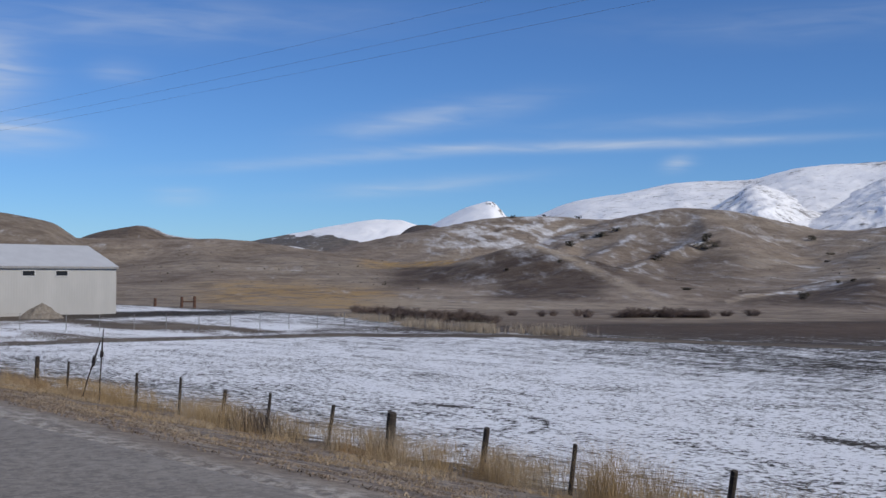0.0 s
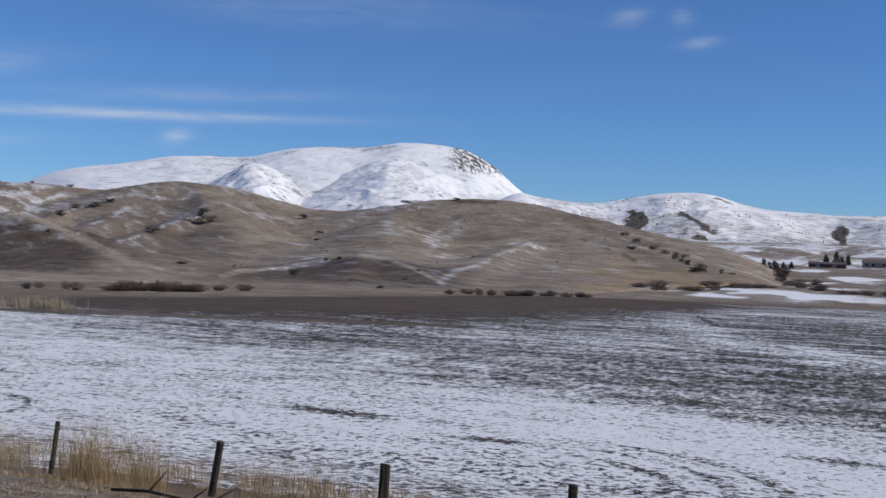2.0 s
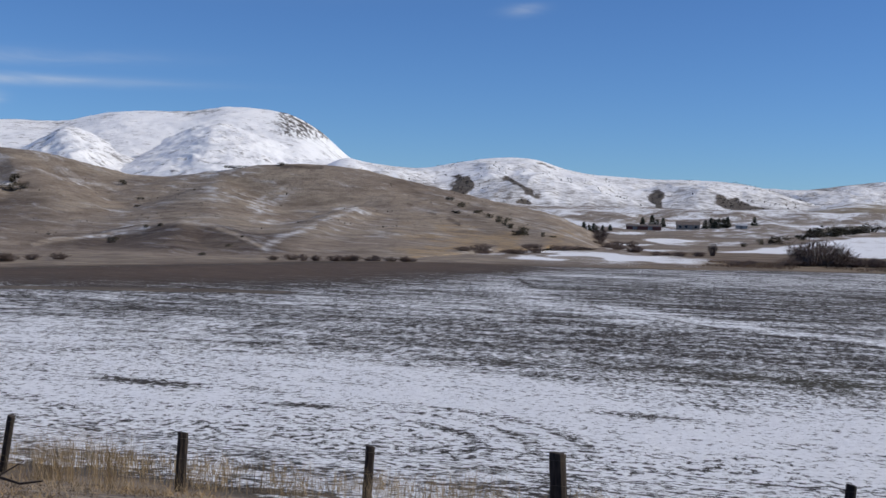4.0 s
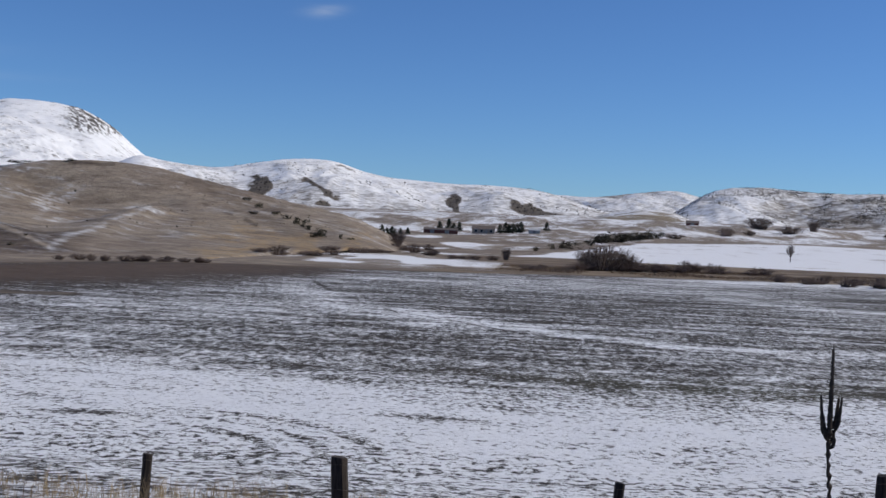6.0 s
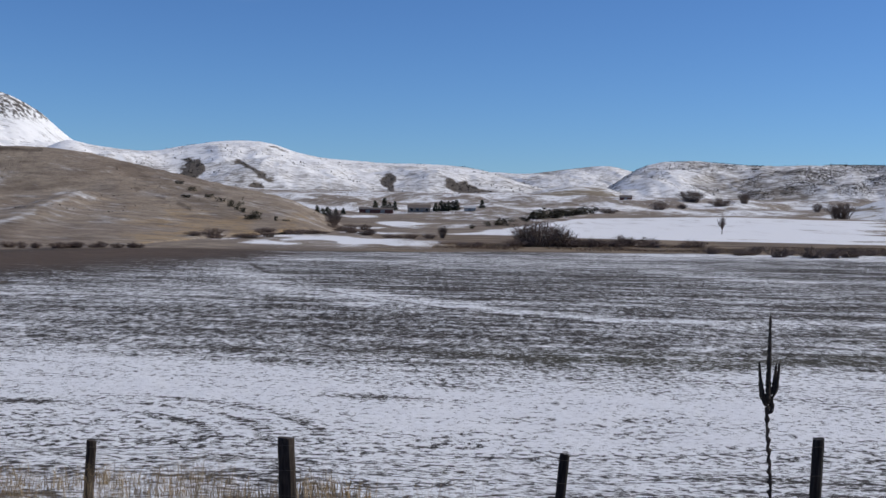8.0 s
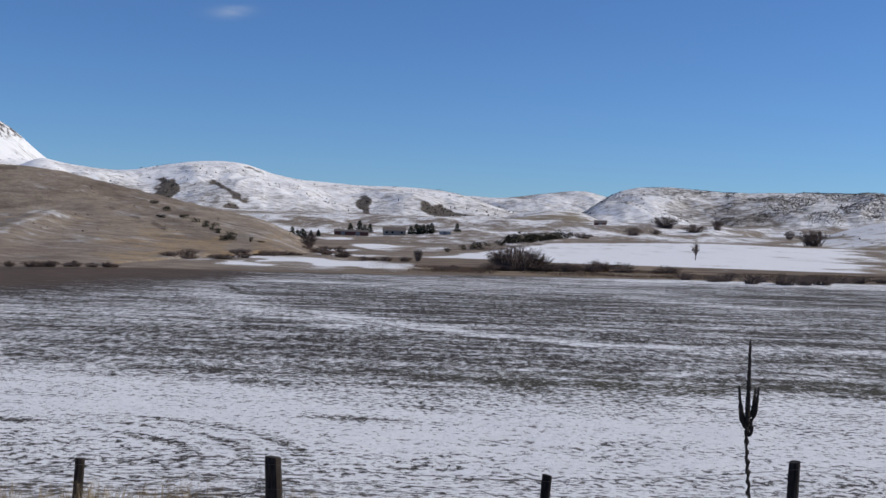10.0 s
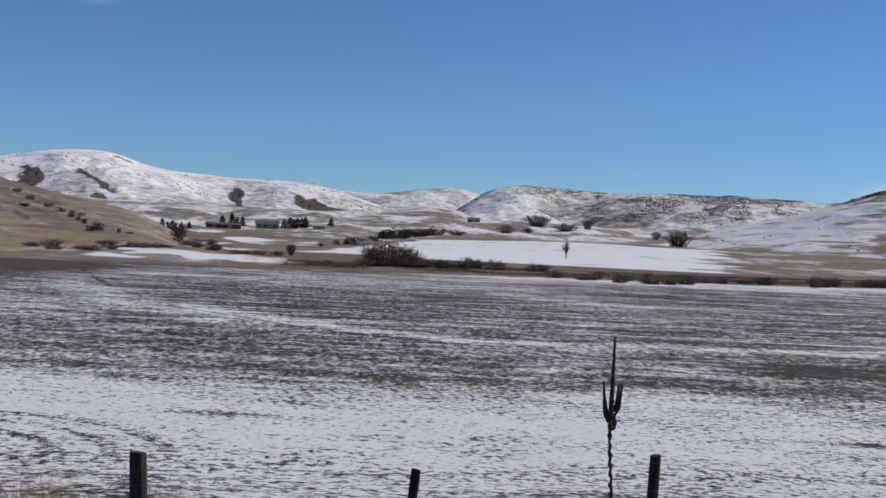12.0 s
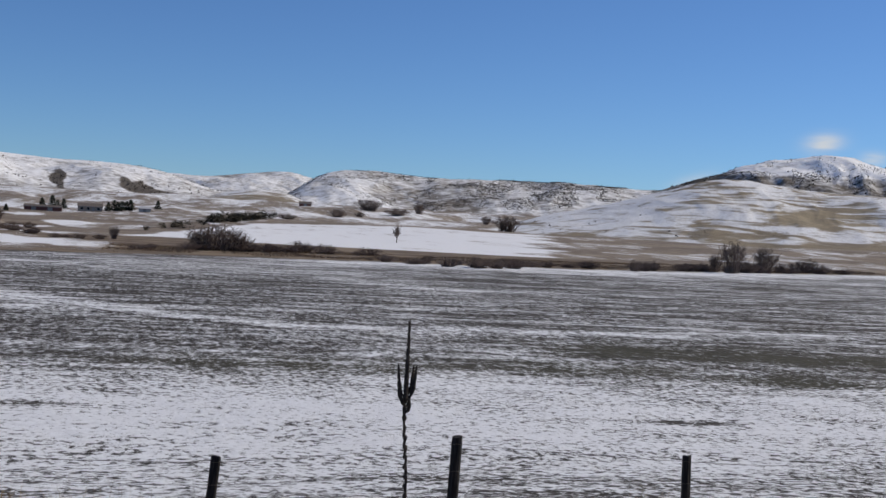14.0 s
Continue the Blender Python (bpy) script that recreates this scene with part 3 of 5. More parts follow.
hill("rocky_knoll", keys(-19, 0.8, -23.7, 2.59, -25.3, 3.12, -27.6, 3.89, -30.1, 4.24, -31.9, 4.12, -33.6, 3.84, -38, 3.2, -48, 2.4, -65, 0.5),
     1300, 950, 1900, m_sage_range, "dark brushy knoll with a snow-dusted crown", gully=0.7, gully_size=150, rough=0.03, seed=25, bulge=1.3,
     snow_fn=lambda X, Y, Z, a, v, g: (0.35 + 0.24 * sm(3.3, 3.7, np.degrees(np.arctan2(Z, np.hypot(X, Y)))) - 0.05 * sm(-27, -25, a), 0.4 + 0 * X))
hill("pale_hill", keys(-12, -0.5, -16.2, 0.43, -17.8, 0.93, -20.3, 1.47, -22.9, 2.15, -25.5, 2.81, -28.2, 2.98, -30.7, 2.77, -33.6, 2.62, -40, 2.4, -55, 1.5, -75, -0.3),
     800, keys(-12, 560, -20, 470, -30, 440, -75, 440), 1200, m_pale_hill, "low grassy hill streaked with thin snow", gully=0.35, gully_size=110, rough=0.02, seed=31, bulge=1.5,
     snow_fn=lambda X, Y, Z, a, v, g: (0.41 + 0.10 * sm(0.06, 0.2, v) - 0.07 * sm(0.5, 0.62, fbm(a * 0.35, Z * 0.16, 95, 4)) - 0.05 * sm(0.02, -0.1, g) - 0.22 * np.exp(-((a + 30) / 1.8) ** 2 - ((np.degrees(np.arctan2(Z, np.hypot(X, Y))) - 1.5 + 0.16 * (a + 30)) / 0.28) ** 2), 0 * X))
# ---- brown hills: rounded spurs off their crests, melting into one another ----
# crest lines, each as (azimuth, elevation, distance) from the road, and half width in metres
SPURS = [
    ("long crest", 95, [(51.5, 0.2, 390), (49.7, 0.53, 400), (47.65, 1.56, 420), (46.3, 2.18, 430), (45.0, 2.48, 440), (43.3, 2.50, 445), (40.55, 2.40, 450), (38.9, 2.36, 450), (38.1, 2.70, 432), (36.95, 2.93, 420), (35.6, 2.88, 415), (34.26, 2.52, 412), (33.1, 2.22, 415), (31.4, 1.94, 420), (29.9, 1.85, 430), (27.5, 1.5, 440)]),
    ("summit spur", 40, [(36.2, 2.85, 412), (34.9, 1.9, 360), (34.2, 0.8, 310), (34.4, -0.3, 260), (35.0, -1.2, 215)]),
    ("ledge spur", 20, [(36.0, 2.5, 395), (35.3, 1.50, 345), (36.5, 1.16, 325), (38.0, 0.60, 300), (39.6, -0.04, 270), (40.3, -1.0, 225)]),
    ("pale spur", 30, [(37.4, 2.75, 420), (38.7, 1.68, 385), (40.6, 0.60, 330), (42.0, -0.4, 285)]),
    ("rock step", 22, [(38.9, 2.2, 440), (39.9, 1.92, 420), (41.3, 1.50, 392), (42.5, 1.12, 365), (43.6, 0.6, 330)]),
    ("rocky spur", 40, [(44.8, 2.35, 432), (46.0, 1.55, 400), (47.6, 0.9, 375), (49.5, 0.35, 345)]),
    ("cone", 25, [(36.0, -2.0, 138), (36.8, -1.84, 146), (37.97, -1.49, 160), (39.64, -0.70, 180), (41.3, 0.06, 200), (42.6, 0.64, 212), (44.05, 1.10, 225), (45.0, 0.85, 230), (46.1, 0.48, 238), (48.4, 0.38, 258), (50.6, 0.15, 280), (52.5, 0.10, 310)]),
    ("west crest", 66, [(110, 0.4, 330), (100, 0.6, 330), (80, 1.3, 330), (70, 1.2, 330), (66, 1.22, 330), (61.4, 1.24, 330), (59.4, 1.26, 325), (57.9, 1.12, 315), (57.0, 0.85, 305), (55.7, 0.62, 290), (54.2, 0.26, 270), (52.7, -0.30, 245), (51.2, -0.76, 222), (49.7, -1.22, 195), (48.4, -1.60, 172), (46.5, -1.95, 150), (44.8, -2.25, 128)]),
    ("west spur", 40, [(60.5, 1.1, 320), (59.5, 0.2, 265), (58.5, -0.7, 215), (57.5, -1.5, 170)]),
    ("west fold", 34, [(55.7, 0.5, 285), (54.8, -0.5, 235), (53.6, -1.4, 185)]),
    ("ridge crest", 84, [(31.0, 1.6, 400), (29.0, 1.86, 392), (27.2, 2.02, 390), (25.7, 2.28, 385), (23.54, 2.58, 380), (22.37, 2.66, 378), (20.9, 2.57, 372), (19.57, 2.27, 362), (18.25, 1.74, 350), (16.63, 1.28, 332), (15.03, 0.84, 312), (13.45, 0.07, 285), (12.2, -0.52, 258), (11.13, -0.96, 232), (10.3, -1.2, 214)]),
    ("ridge shoulder", 40, [(25.7, 2.2, 380), (26.4, 1.3, 325), (26.6, 0.3, 270), (26.2, -0.5, 225)]),
    ("ridge spur", 20, [(19.7, 0.72, 292), (19.95, 0.66, 272), (21.4, -0.14, 232), (23.5, -1.05, 185), (24.4, -1.6, 160)]),
    ("ridge nose", 36, [(18.9, 1.9, 352), (17.3, 0.90, 315), (15.5, 0.34, 285), (14.4, -0.14, 262), (13.6, -0.9, 222), (13.8, -1.4, 185)]),
    ("ridge face", 30, [(18.4, 1.3, 335), (17.6, 0.2, 265), (17.9, -0.7, 210), (18.2, -1.5, 165)]),
    ("low knoll", 12, [(22.6, -1.95, 142), (23.1, -1.80, 147), (24.1, -1.42, 158), (25.4, -0.80, 174), (26.8, -0.34, 188), (28.15, -0.22, 196), (29.83, -0.46, 202), (31.6, -0.96, 196), (33.8, -1.22, 184), (34.8, -1.65, 165), (36.2, -1.85, 150)]),
    ("knoll face", 9, [(28.0, -0.3, 194), (28.6, -1.1, 168), (29.0, -1.8, 142)]),
]
HILL_FOOT = [(5.0, 270), (8.0, 245), (9.1, 232), (10.5, 208), (12.2, 195), (15, 166), (17.4, 143), (21, 140), (25.2, 135), (29.8, 128), (33, 124), (36.3, 119), (40, 114), (45, 110), (48.3, 106), (50.4, 101), (54.2, 111), (56.4, 119), (60.8, 141), (64, 146), (75, 165), (110, 185)]
LEDGES = [((39.75, -0.08), (38.0, 0.66), (36.5, 1.22), (35.7, 1.52)), ((40.7, 0.62), (39.4, 1.35), (37.9, 2.2)), ((42.5, 1.06), (41.2, 1.52), (39.5, 2.0)), ((47.4, 0.95), (44.5, 1.35), (42.0, 2.0)), ((47.2, 1.5), (45.0, 1.75), (43.3, 2.2)), ((34.7, -1.55), (33.6, -1.18), (31.5, -0.92), (29.8, -0.5)),
          ((41.4, 0.3), (40.2, 0.85), (38.9, 1.55)), ((46.6, 1.9), (44.6, 2.1), (43.0, 2.4))]
LIPS = [((42.5, 1.12), (41.3, 1.5), (39.9, 1.92)), ((38.2, 0.62), (36.6, 1.2)), ((36.2, 1.22), (35.2, 1.36)), ((45.8, 1.75), (43.8, 2.25)), ((17.2, 0.85), (15.5, 0.33), (14.2, -0.2)), ((24.0, 2.58), (21.5, 2.6)), ((31.4, -0.85), (30.2, -0.6))]


def spur_height(X, Y, base, width, line):
    """Height over the base of a rounded spur that falls off on both sides of its crest."""
    pts = []
    for a_, e_, d_ in line:
        a_ = radians(a_)
        pts.append((-math.sin(a_) * d_, math.cos(a_) * d_, d_ * math.tan(radians(e_))))
    best = np.zeros_like(X)
    for (ax, ay, az_), (bx, by, bz_) in zip(pts[:-1], pts[1:]):
        t = np.clip(((X - ax) * (bx - ax) + (Y - ay) * (by - ay)) / ((bx - ax) ** 2 + (by - ay) ** 2), 0, 1)
        q = np.hypot(X - ax - t * (bx - ax), Y - ay - t * (by - ay)) / width
        q = np.sqrt(q * q + 0.0144) - 0.12
        best = np.maximum(best, np.maximum(az_ + (bz_ - az_) * t - base, 0) * np.clip(1 - q, 0, 1) ** 1.25)
    return best


def build_brown_hills():
    az = np.arange(5.0, 110.01, 0.1)
    foot = np.interp(az, [k[0] for k in HILL_FOOT], [k[1] for k in HILL_FOOT])[:, None]
    v = np.linspace(0, 1, 250)[None, :] ** 1.35
    A = np.radians(az)[:, None] + 0 * v
    D = foot + (620 - foot) * v
    X, Y = -np.sin(A) * D, np.cos(A) * D
    a = np.degrees(A)
    rise = sm(6.0, 10.5, a)
    base = ground_height(X, Y) - 0.25 - 1.3 * (1 - rise) + rise * (0.011 * (D - foot) + 2.0 * (fbm(X * 0.02, Y * 0.02, 44, 3) - 0.5) * sm(10, 80, D - foot))
    wx = 9 * (fbm(X * 0.025, Y * 0.025, 45, 3) - 0.5)
    wy = 9 * (fbm(X * 0.025, Y * 0.025, 46, 3) - 0.5)
    H = np.zeros_like(X)
    tail = sm(6.0, 10.6, a)
    for _, width, line in SPURS:
        h = spur_height(X + 0.5 * wx, Y + 0.5 * wy, base, width, line) * tail
        H = np.maximum(H, h) + np.maximum(1.2 - np.abs(H - h), 0) ** 2 / 4.8 * sm(0.2, 2.0, np.minimum(H, h))
    g = fbm(X / 48 + 0.05 * wx, Y / 48 + 0.05 * wy, 41, 5, True) - 0.55
    Z = base + H + np.minimum(H, 9) * 0.11 * g * sm(0.0, 0.3, 1 - H / 26) + np.minimum(H, 5) * 0.045 * (fbm(X * 0.11, Y * 0.11, 49, 4) - 0.5)
    # narrow terraces of soil creep
    Z = Z + 0.10 * np.sin(Z * 5.5 + 5 * fbm(X * 0.03, Y * 0.03, 42, 3)) * sm(1.5, 5, H)
    Z = Z - 0.45 * sm(5, 0, D - foot) - 30 * sm(480, 620, D)
    e = np.degrees(np.arctan2(Z, D))
    w = fbm(X * 0.05, Y * 0.05, 78, 4) - 0.5
    w2 = fbm(X * 0.16, Y * 0.16, 79, 4) - 0.5
    white, lip = np.zeros_like(X), np.zeros_like(X)
    for run in LEDGES:
        broken = sm(0.28, 0.52, fbm(a * 1.7 + run[0][0], e * 2, 77, 3))
        white = np.maximum(white, broken * sm(0.13, 0.02, line_distance(a + 0.9 * w, e + 0.3 * w + 0.1 * w2, run)))
    for run in LIPS:
        broken = sm(0.36, 0.56, fbm(a * 2.1 + run[0][0], e * 3, 75, 3))
        lip = np.maximum(lip, broken * sm(0.13, 0.03, line_distance(a + 0.7 * w, e + 0.2 * w + 0.1 * w2, run)))
    grain = fbm(a * 1.3 + e * 2.0, e * 7 - a * 1.8, 76, 4)
    rocky = sm(41.0, 43.5, a) * sm(50, 47.5, a) * sm(0.75, 1.35, e + 0.5 * w) * sm(0.40, 0.62, grain)
    top = sm(36, 38, a) * sm(44, 40, a) * sm(1.7, 2.2, e) * sm(0.46, 0.66, grain)
    # drift in the fold of the eastern ridge, on its small spur and along its back
    fold = np.exp(-((a - 23.75 - 0.3 * (1.4 - e) + 2.2 * w) / 0.85) ** 2) * sm(-0.7, 0.1, e) * sm(2.3, 1.7, e) * sm(0.36, 0.58, fbm(a * 1.5 - e, e * 5 + a * 1.5, 73, 4))
    fold = np.maximum(fold, 0.8 * sm(23.5, 25, a) * sm(29, 27, a) * sm(0.9, 1.4, e) * sm(0.48, 0.62, fbm(a * 1.2 - e, e * 6 + a * 1.5, 74, 4)))
    trail = sm(0.24, 0.04, line_distance(a + 0.8 * w, e + 0.25 * w, ((24.2, -1.35), (23.4, -1.0), (21.4, -0.12), (20.0, 0.64)))) * sm(0.30, 0.5, fbm(a * 2, e * 5, 72, 4))
    trail = np.maximum(trail, 0.9 * sm(0.12, 0.03, line_distance(a + 0.5 * w, e, ((20.05, 0.62), (19.2, 0.36)))))
    patchy = sm(0.54, 0.74, fbm(a * 0.9, e * 5, 71, 4)) * sm(-1.6, -0.6, e) * sm(52, 48, a)
    snow = 0.30 - 0.05 * sm(49, 51, a) + 0.16 * white + 0.13 * rocky + 0.10 * top + 0.12 * fold + 0.12 * trail + 0.05 * patchy
    # darker scrubby grass with shade painted in: cone's face, small knoll, hollows; brushy lips
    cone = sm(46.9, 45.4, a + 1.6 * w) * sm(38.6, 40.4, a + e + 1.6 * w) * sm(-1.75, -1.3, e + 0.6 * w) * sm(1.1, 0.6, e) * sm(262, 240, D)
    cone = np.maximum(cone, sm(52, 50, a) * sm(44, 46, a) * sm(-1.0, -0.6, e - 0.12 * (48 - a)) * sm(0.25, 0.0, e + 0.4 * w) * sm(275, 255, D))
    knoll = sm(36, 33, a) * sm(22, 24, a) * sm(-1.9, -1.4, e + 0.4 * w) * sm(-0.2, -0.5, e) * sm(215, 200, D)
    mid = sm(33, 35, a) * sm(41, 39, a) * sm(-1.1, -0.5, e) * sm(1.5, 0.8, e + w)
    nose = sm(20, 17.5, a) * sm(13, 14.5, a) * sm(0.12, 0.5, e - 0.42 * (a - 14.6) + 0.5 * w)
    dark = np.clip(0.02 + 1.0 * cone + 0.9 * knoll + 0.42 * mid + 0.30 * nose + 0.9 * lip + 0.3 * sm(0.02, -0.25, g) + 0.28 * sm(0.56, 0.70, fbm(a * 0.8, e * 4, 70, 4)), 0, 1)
    # sunlit edge painted pale along cone ridge and knoll crest; also the tan apron
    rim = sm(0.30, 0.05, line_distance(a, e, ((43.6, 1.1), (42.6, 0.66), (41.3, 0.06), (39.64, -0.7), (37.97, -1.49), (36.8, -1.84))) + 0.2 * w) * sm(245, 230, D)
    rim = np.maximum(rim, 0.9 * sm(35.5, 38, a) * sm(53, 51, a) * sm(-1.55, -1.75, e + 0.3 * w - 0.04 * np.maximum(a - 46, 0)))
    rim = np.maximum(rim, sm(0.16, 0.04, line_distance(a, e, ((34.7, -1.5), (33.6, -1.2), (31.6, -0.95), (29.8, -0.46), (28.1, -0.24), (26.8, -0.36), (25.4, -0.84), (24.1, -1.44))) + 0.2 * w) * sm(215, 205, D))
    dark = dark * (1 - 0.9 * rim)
    och = sm(45.0, 46.4, a) * sm(53, 51.5, a) * sm(-0.12, 0.12, e + 0.3 * w) * sm(225, 235, D) * sm(330, 300, D)
    och = np.maximum(och, 0.75 * sm(49, 52, a) * sm(62, 58, a) * sm(-0.6, -1.1, e + 0.8 * w))
    och = np.maximum(och, 0.45 * sm(18.5, 16.5, a) * sm(7, 10, a) * sm(0.35, -0.2, e + 1.2 * w) * sm(0.42, 0.6, fbm(a * 0.9, e * 3, 69, 4)))
    HILLS["brown_hills"] = (X, Y, Z, a, np.broadcast_to(v, X.shape))
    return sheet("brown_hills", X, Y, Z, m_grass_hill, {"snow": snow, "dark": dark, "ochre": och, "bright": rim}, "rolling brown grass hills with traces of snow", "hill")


build_brown_hills()


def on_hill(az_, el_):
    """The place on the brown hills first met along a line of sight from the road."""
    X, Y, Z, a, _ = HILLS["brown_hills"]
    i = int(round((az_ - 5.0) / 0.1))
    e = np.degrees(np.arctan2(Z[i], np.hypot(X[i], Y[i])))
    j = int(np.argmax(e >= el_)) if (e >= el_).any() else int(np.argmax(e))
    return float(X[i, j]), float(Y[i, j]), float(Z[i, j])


hill("rocky_hilltop", [(58, 0.3), (60.2, 1.2), (61.6, 1.45), (62.9, 1.8), (63.7, 1.74), (65.2, 1.42), (66.4, 0.8), (68, 0.2)],
     520, 430, 700, m_grass_hill, "brown hilltop with snowy rocks", gully=0.25, gully_size=60, rough=0.04, seed=54,
     snow_fn=lambda X, Y, Z, a, v, g: (0.26 + 0.2 * sm(0.75, 0.95, v) * sm(64, 63, a), 0.8 * sm(0.3, 0.7, v)))
hill("barn_hill", [(63.5, 0.0), (65.3, 0.9), (66.1, 1.41), (66.7, 1.79), (67.7, 2.09), (69.2, 2.32), (75, 2.6), (85, 2.4), (100, 0.5)],
     310, 230, 480, m_grass_hill, "tan hill shoulder with a cut bank", gully=0.25, gully_size=60, rough=0.02, seed=55,
     snow_fn=lambda X, Y, Z, a, v, g: (0.26 + 0 * X, 0.45 + 0.4 * sm(0.05, -0.2, g)))
hill("dark_knob", [(46, 0.4), (47.13, 1.17), (47.97, 1.71), (49.08, 2.04), (49.91, 1.97), (51.01, 1.19), (52.5, 0.5), (56, 0.9), (60, 0.2)],
     1500, 1000, 2000, m_grass_hill, "dark brown knob with snow in its folds", gully=0.4, gully_size=160, rough=0.02, seed=58,
     snow_fn=lambda X, Y, Z, a, v, g: (0.28 + 0.30 * sm(0.05, 0.2, g) + 0.24 * sm(50.2, 51.5, a) + 0.25 * sm(0.14, 0.04, np.abs(a - 48.55 + 0.35 * v)) * sm(0.5, 0.6, v), sm(51.6, 50.4, a)))
# ---- road ----
k = Mat("asphalt")
p = k.pos()
c = k.mix(k.step(k.noise(p, 0.8, 5, 0.6), 0.3, 0.7), (0.205, 0.182, 0.155), (0.255, 0.229, 0.196))
c = k.mix(k.math("MULTIPLY", k.step(k.noise(p, 11, 6, 0.8), 0.44, 0.60), 0.8), c, (0.31, 0.28, 0.24))
c = k.mix(k.math("MULTIPLY", k.step(k.noise(k.pos(1.1, 0.9, 1), 9, 6, 0.82), 0.48, 0.60), 0.6), c, (0.125, 0.112, 0.098))
c = k.mix(k.math("MULTIPLY", k.step(k.noise(k.pos(0.06, 1, 1), 1.6, 4, 0.6), 0.5, 0.68), 0.22), c, (0.13, 0.12, 0.105))
k.bump(k.noise(p, 90, 2), 0.3, 0.004)
m_asphalt = k.done(c, 0.85)
xs = np.linspace(-420, 420, 421)
ys = np.array([-4.6, -4.5, -2, 0.5, 3, 4.95, 5.10, 5.2])
XX, YY = np.meshgrid(xs, ys)
edge_wave = 0.30 * (fbm(XX * 0.5, XX * 0 + 3, 2, 4) - 0.5) * (YY > 4)
sheet("road", XX, YY + edge_wave, ROAD_Z + np.array([-0.12, 0, 0.02, 0.04, 0.02, 0, -0.03, -0.12])[:, None] + 0 * XX, m_asphalt, {}, "weathered grey asphalt country road", "road")


# ---- things ----
def part(name, bm, material, parent=None, label=""):
    me = bpy.data.meshes.new(name)
    bm.to_mesh(me)
    bm.free()
    me.materials.append(material)
    ob = new(name, me)
    ob.parent = parent
    if label:
        tagged(ob, label)
    return ob


k = Mat("tarred_wood")
g = k.noise(k.obj(1, 1, 0.12), 30, 5, 0.65)
k.bump(g, 0.7, 0.02)
m_tarred = k.done(k.mix(k.step(g, 0.3, 0.7), (0.012, 0.011, 0.011), (0.045, 0.038, 0.034)), 0.85)

k = Mat("weathered_wood")
p = k.obj(1, 1, 0.12)
g = k.noise(p, 30, 5, 0.65)
c = k.mix(k.step(g, 0.3, 0.7), (0.022, 0.018, 0.015), (0.088, 0.068, 0.053))
c = k.mix(k.math("MULTIPLY", k.rnd(), 0.45), c, (0.05, 0.042, 0.037))
k.bump(g, 0.7, 0.02)
m_post = k.done(c, 0.9)


def chain(bm, pts, radii, seg=7, wob=0.0):
    """One bent, tapered round stem through the points."""
    pts = [Vector(q) for q in pts]
    prev = None
    side = None
    for i, (o, r) in enumerate(zip(pts, radii)):
        ax = (pts[min(i + 1, len(pts) - 1)] - pts[max(i - 1, 0)]).normalized()
        side = (side - ax * side.dot(ax)).normalized() if side is not None else ax.orthogonal().normalized()
        t = ax.cross(side)
        ring = [bm.verts.new(o + (side * math.cos(q) + t * math.sin(q)) * r * (1 + random.uniform(-wob, wob))) for q in [2 * math.pi * j / seg for j in range(seg)]]
        if prev:
            for j in range(seg):
                bm.faces.new((prev[j], prev[(j + 1) % seg], ring[(j + 1) % seg], ring[j]))
        else:
            bm.faces.new(ring[::-1])
        prev = ring
    bm.faces.new(prev)


def tube(bm, a, b, r0, r1, seg=8, wob=0.0, rings=1):
    """A tapered round bar from a to b, added to bm."""
    a, b = Vector(a), Vector(b)
    ax = (b - a).normalized()
    s = ax.orthogonal().normalized()
    t = ax.cross(s)
    prev = None
    for i in range(rings + 1):
        f = i / rings
        o = a.lerp(b, f)
        r = r0 + (r1 - r0) * f
        ring = [bm.verts.new(o + (s * math.cos(q) + t * math.sin(q)) * r * (1 + random.uniform(-wob, wob))) for q in [2 * math.pi * j / seg for j in range(seg)]]
        if prev:
            for j in range(seg):
                bm.faces.new((prev[j], prev[(j + 1) % seg], ring[(j + 1) % seg], ring[j]))
        else:
            bm.faces.new(ring[::-1])
        prev = ring
    bm.faces.new(prev)



bpy.context.view_layer.update()
_deps = bpy.context.evaluated_depsgraph_get()


def drop(x, y):
    """Height of the land at x, y."""
    hit, place, *_ = scene.ray_cast(_deps, Vector((x, y, 900)), Vector((0, 0, -1)))
    return place.z if hit else -4.6


def mesh_from(name, verts, faces, material):
    me = bpy.data.meshes.new(name)
    me.from_pydata(verts, [], faces)
    me.materials.append(material)
    me.update()
    return me


def simple(name, color, rough=0.85, vary=0.35, scale=6.0, island=False):
    """A plain weathered material with variation at two scales."""
    k = Mat(name)
    n = k.noise(k.obj(), scale, 5, 0.6)
    lo = tuple(v * (1 - vary) for v in color)
    hi = tuple(min(1, v * (1 + vary)) for v in color)
    c = k.mix(k.step(n, 0.3, 0.7), lo, hi)
    if island:
        c = k.mix(k.math("MULTIPLY", k.island(), 0.7), c, lo)
    c = k.mix(k.math("MULTIPLY", k.rnd(), 0.3), c, lo)
    k.bump(n, 0.3, 0.02)
    return k.done(c, rough)


# ---- roadside fence ----
m_wire = simple("rusty_wire", (0.12, 0.095, 0.08), 0.6, 0.3, 3)
fence = tagged(new("fence"), "old wooden post fence with barbed wire along the road", "fence")
fence.location = (0, FENCE_Y, -3.9)
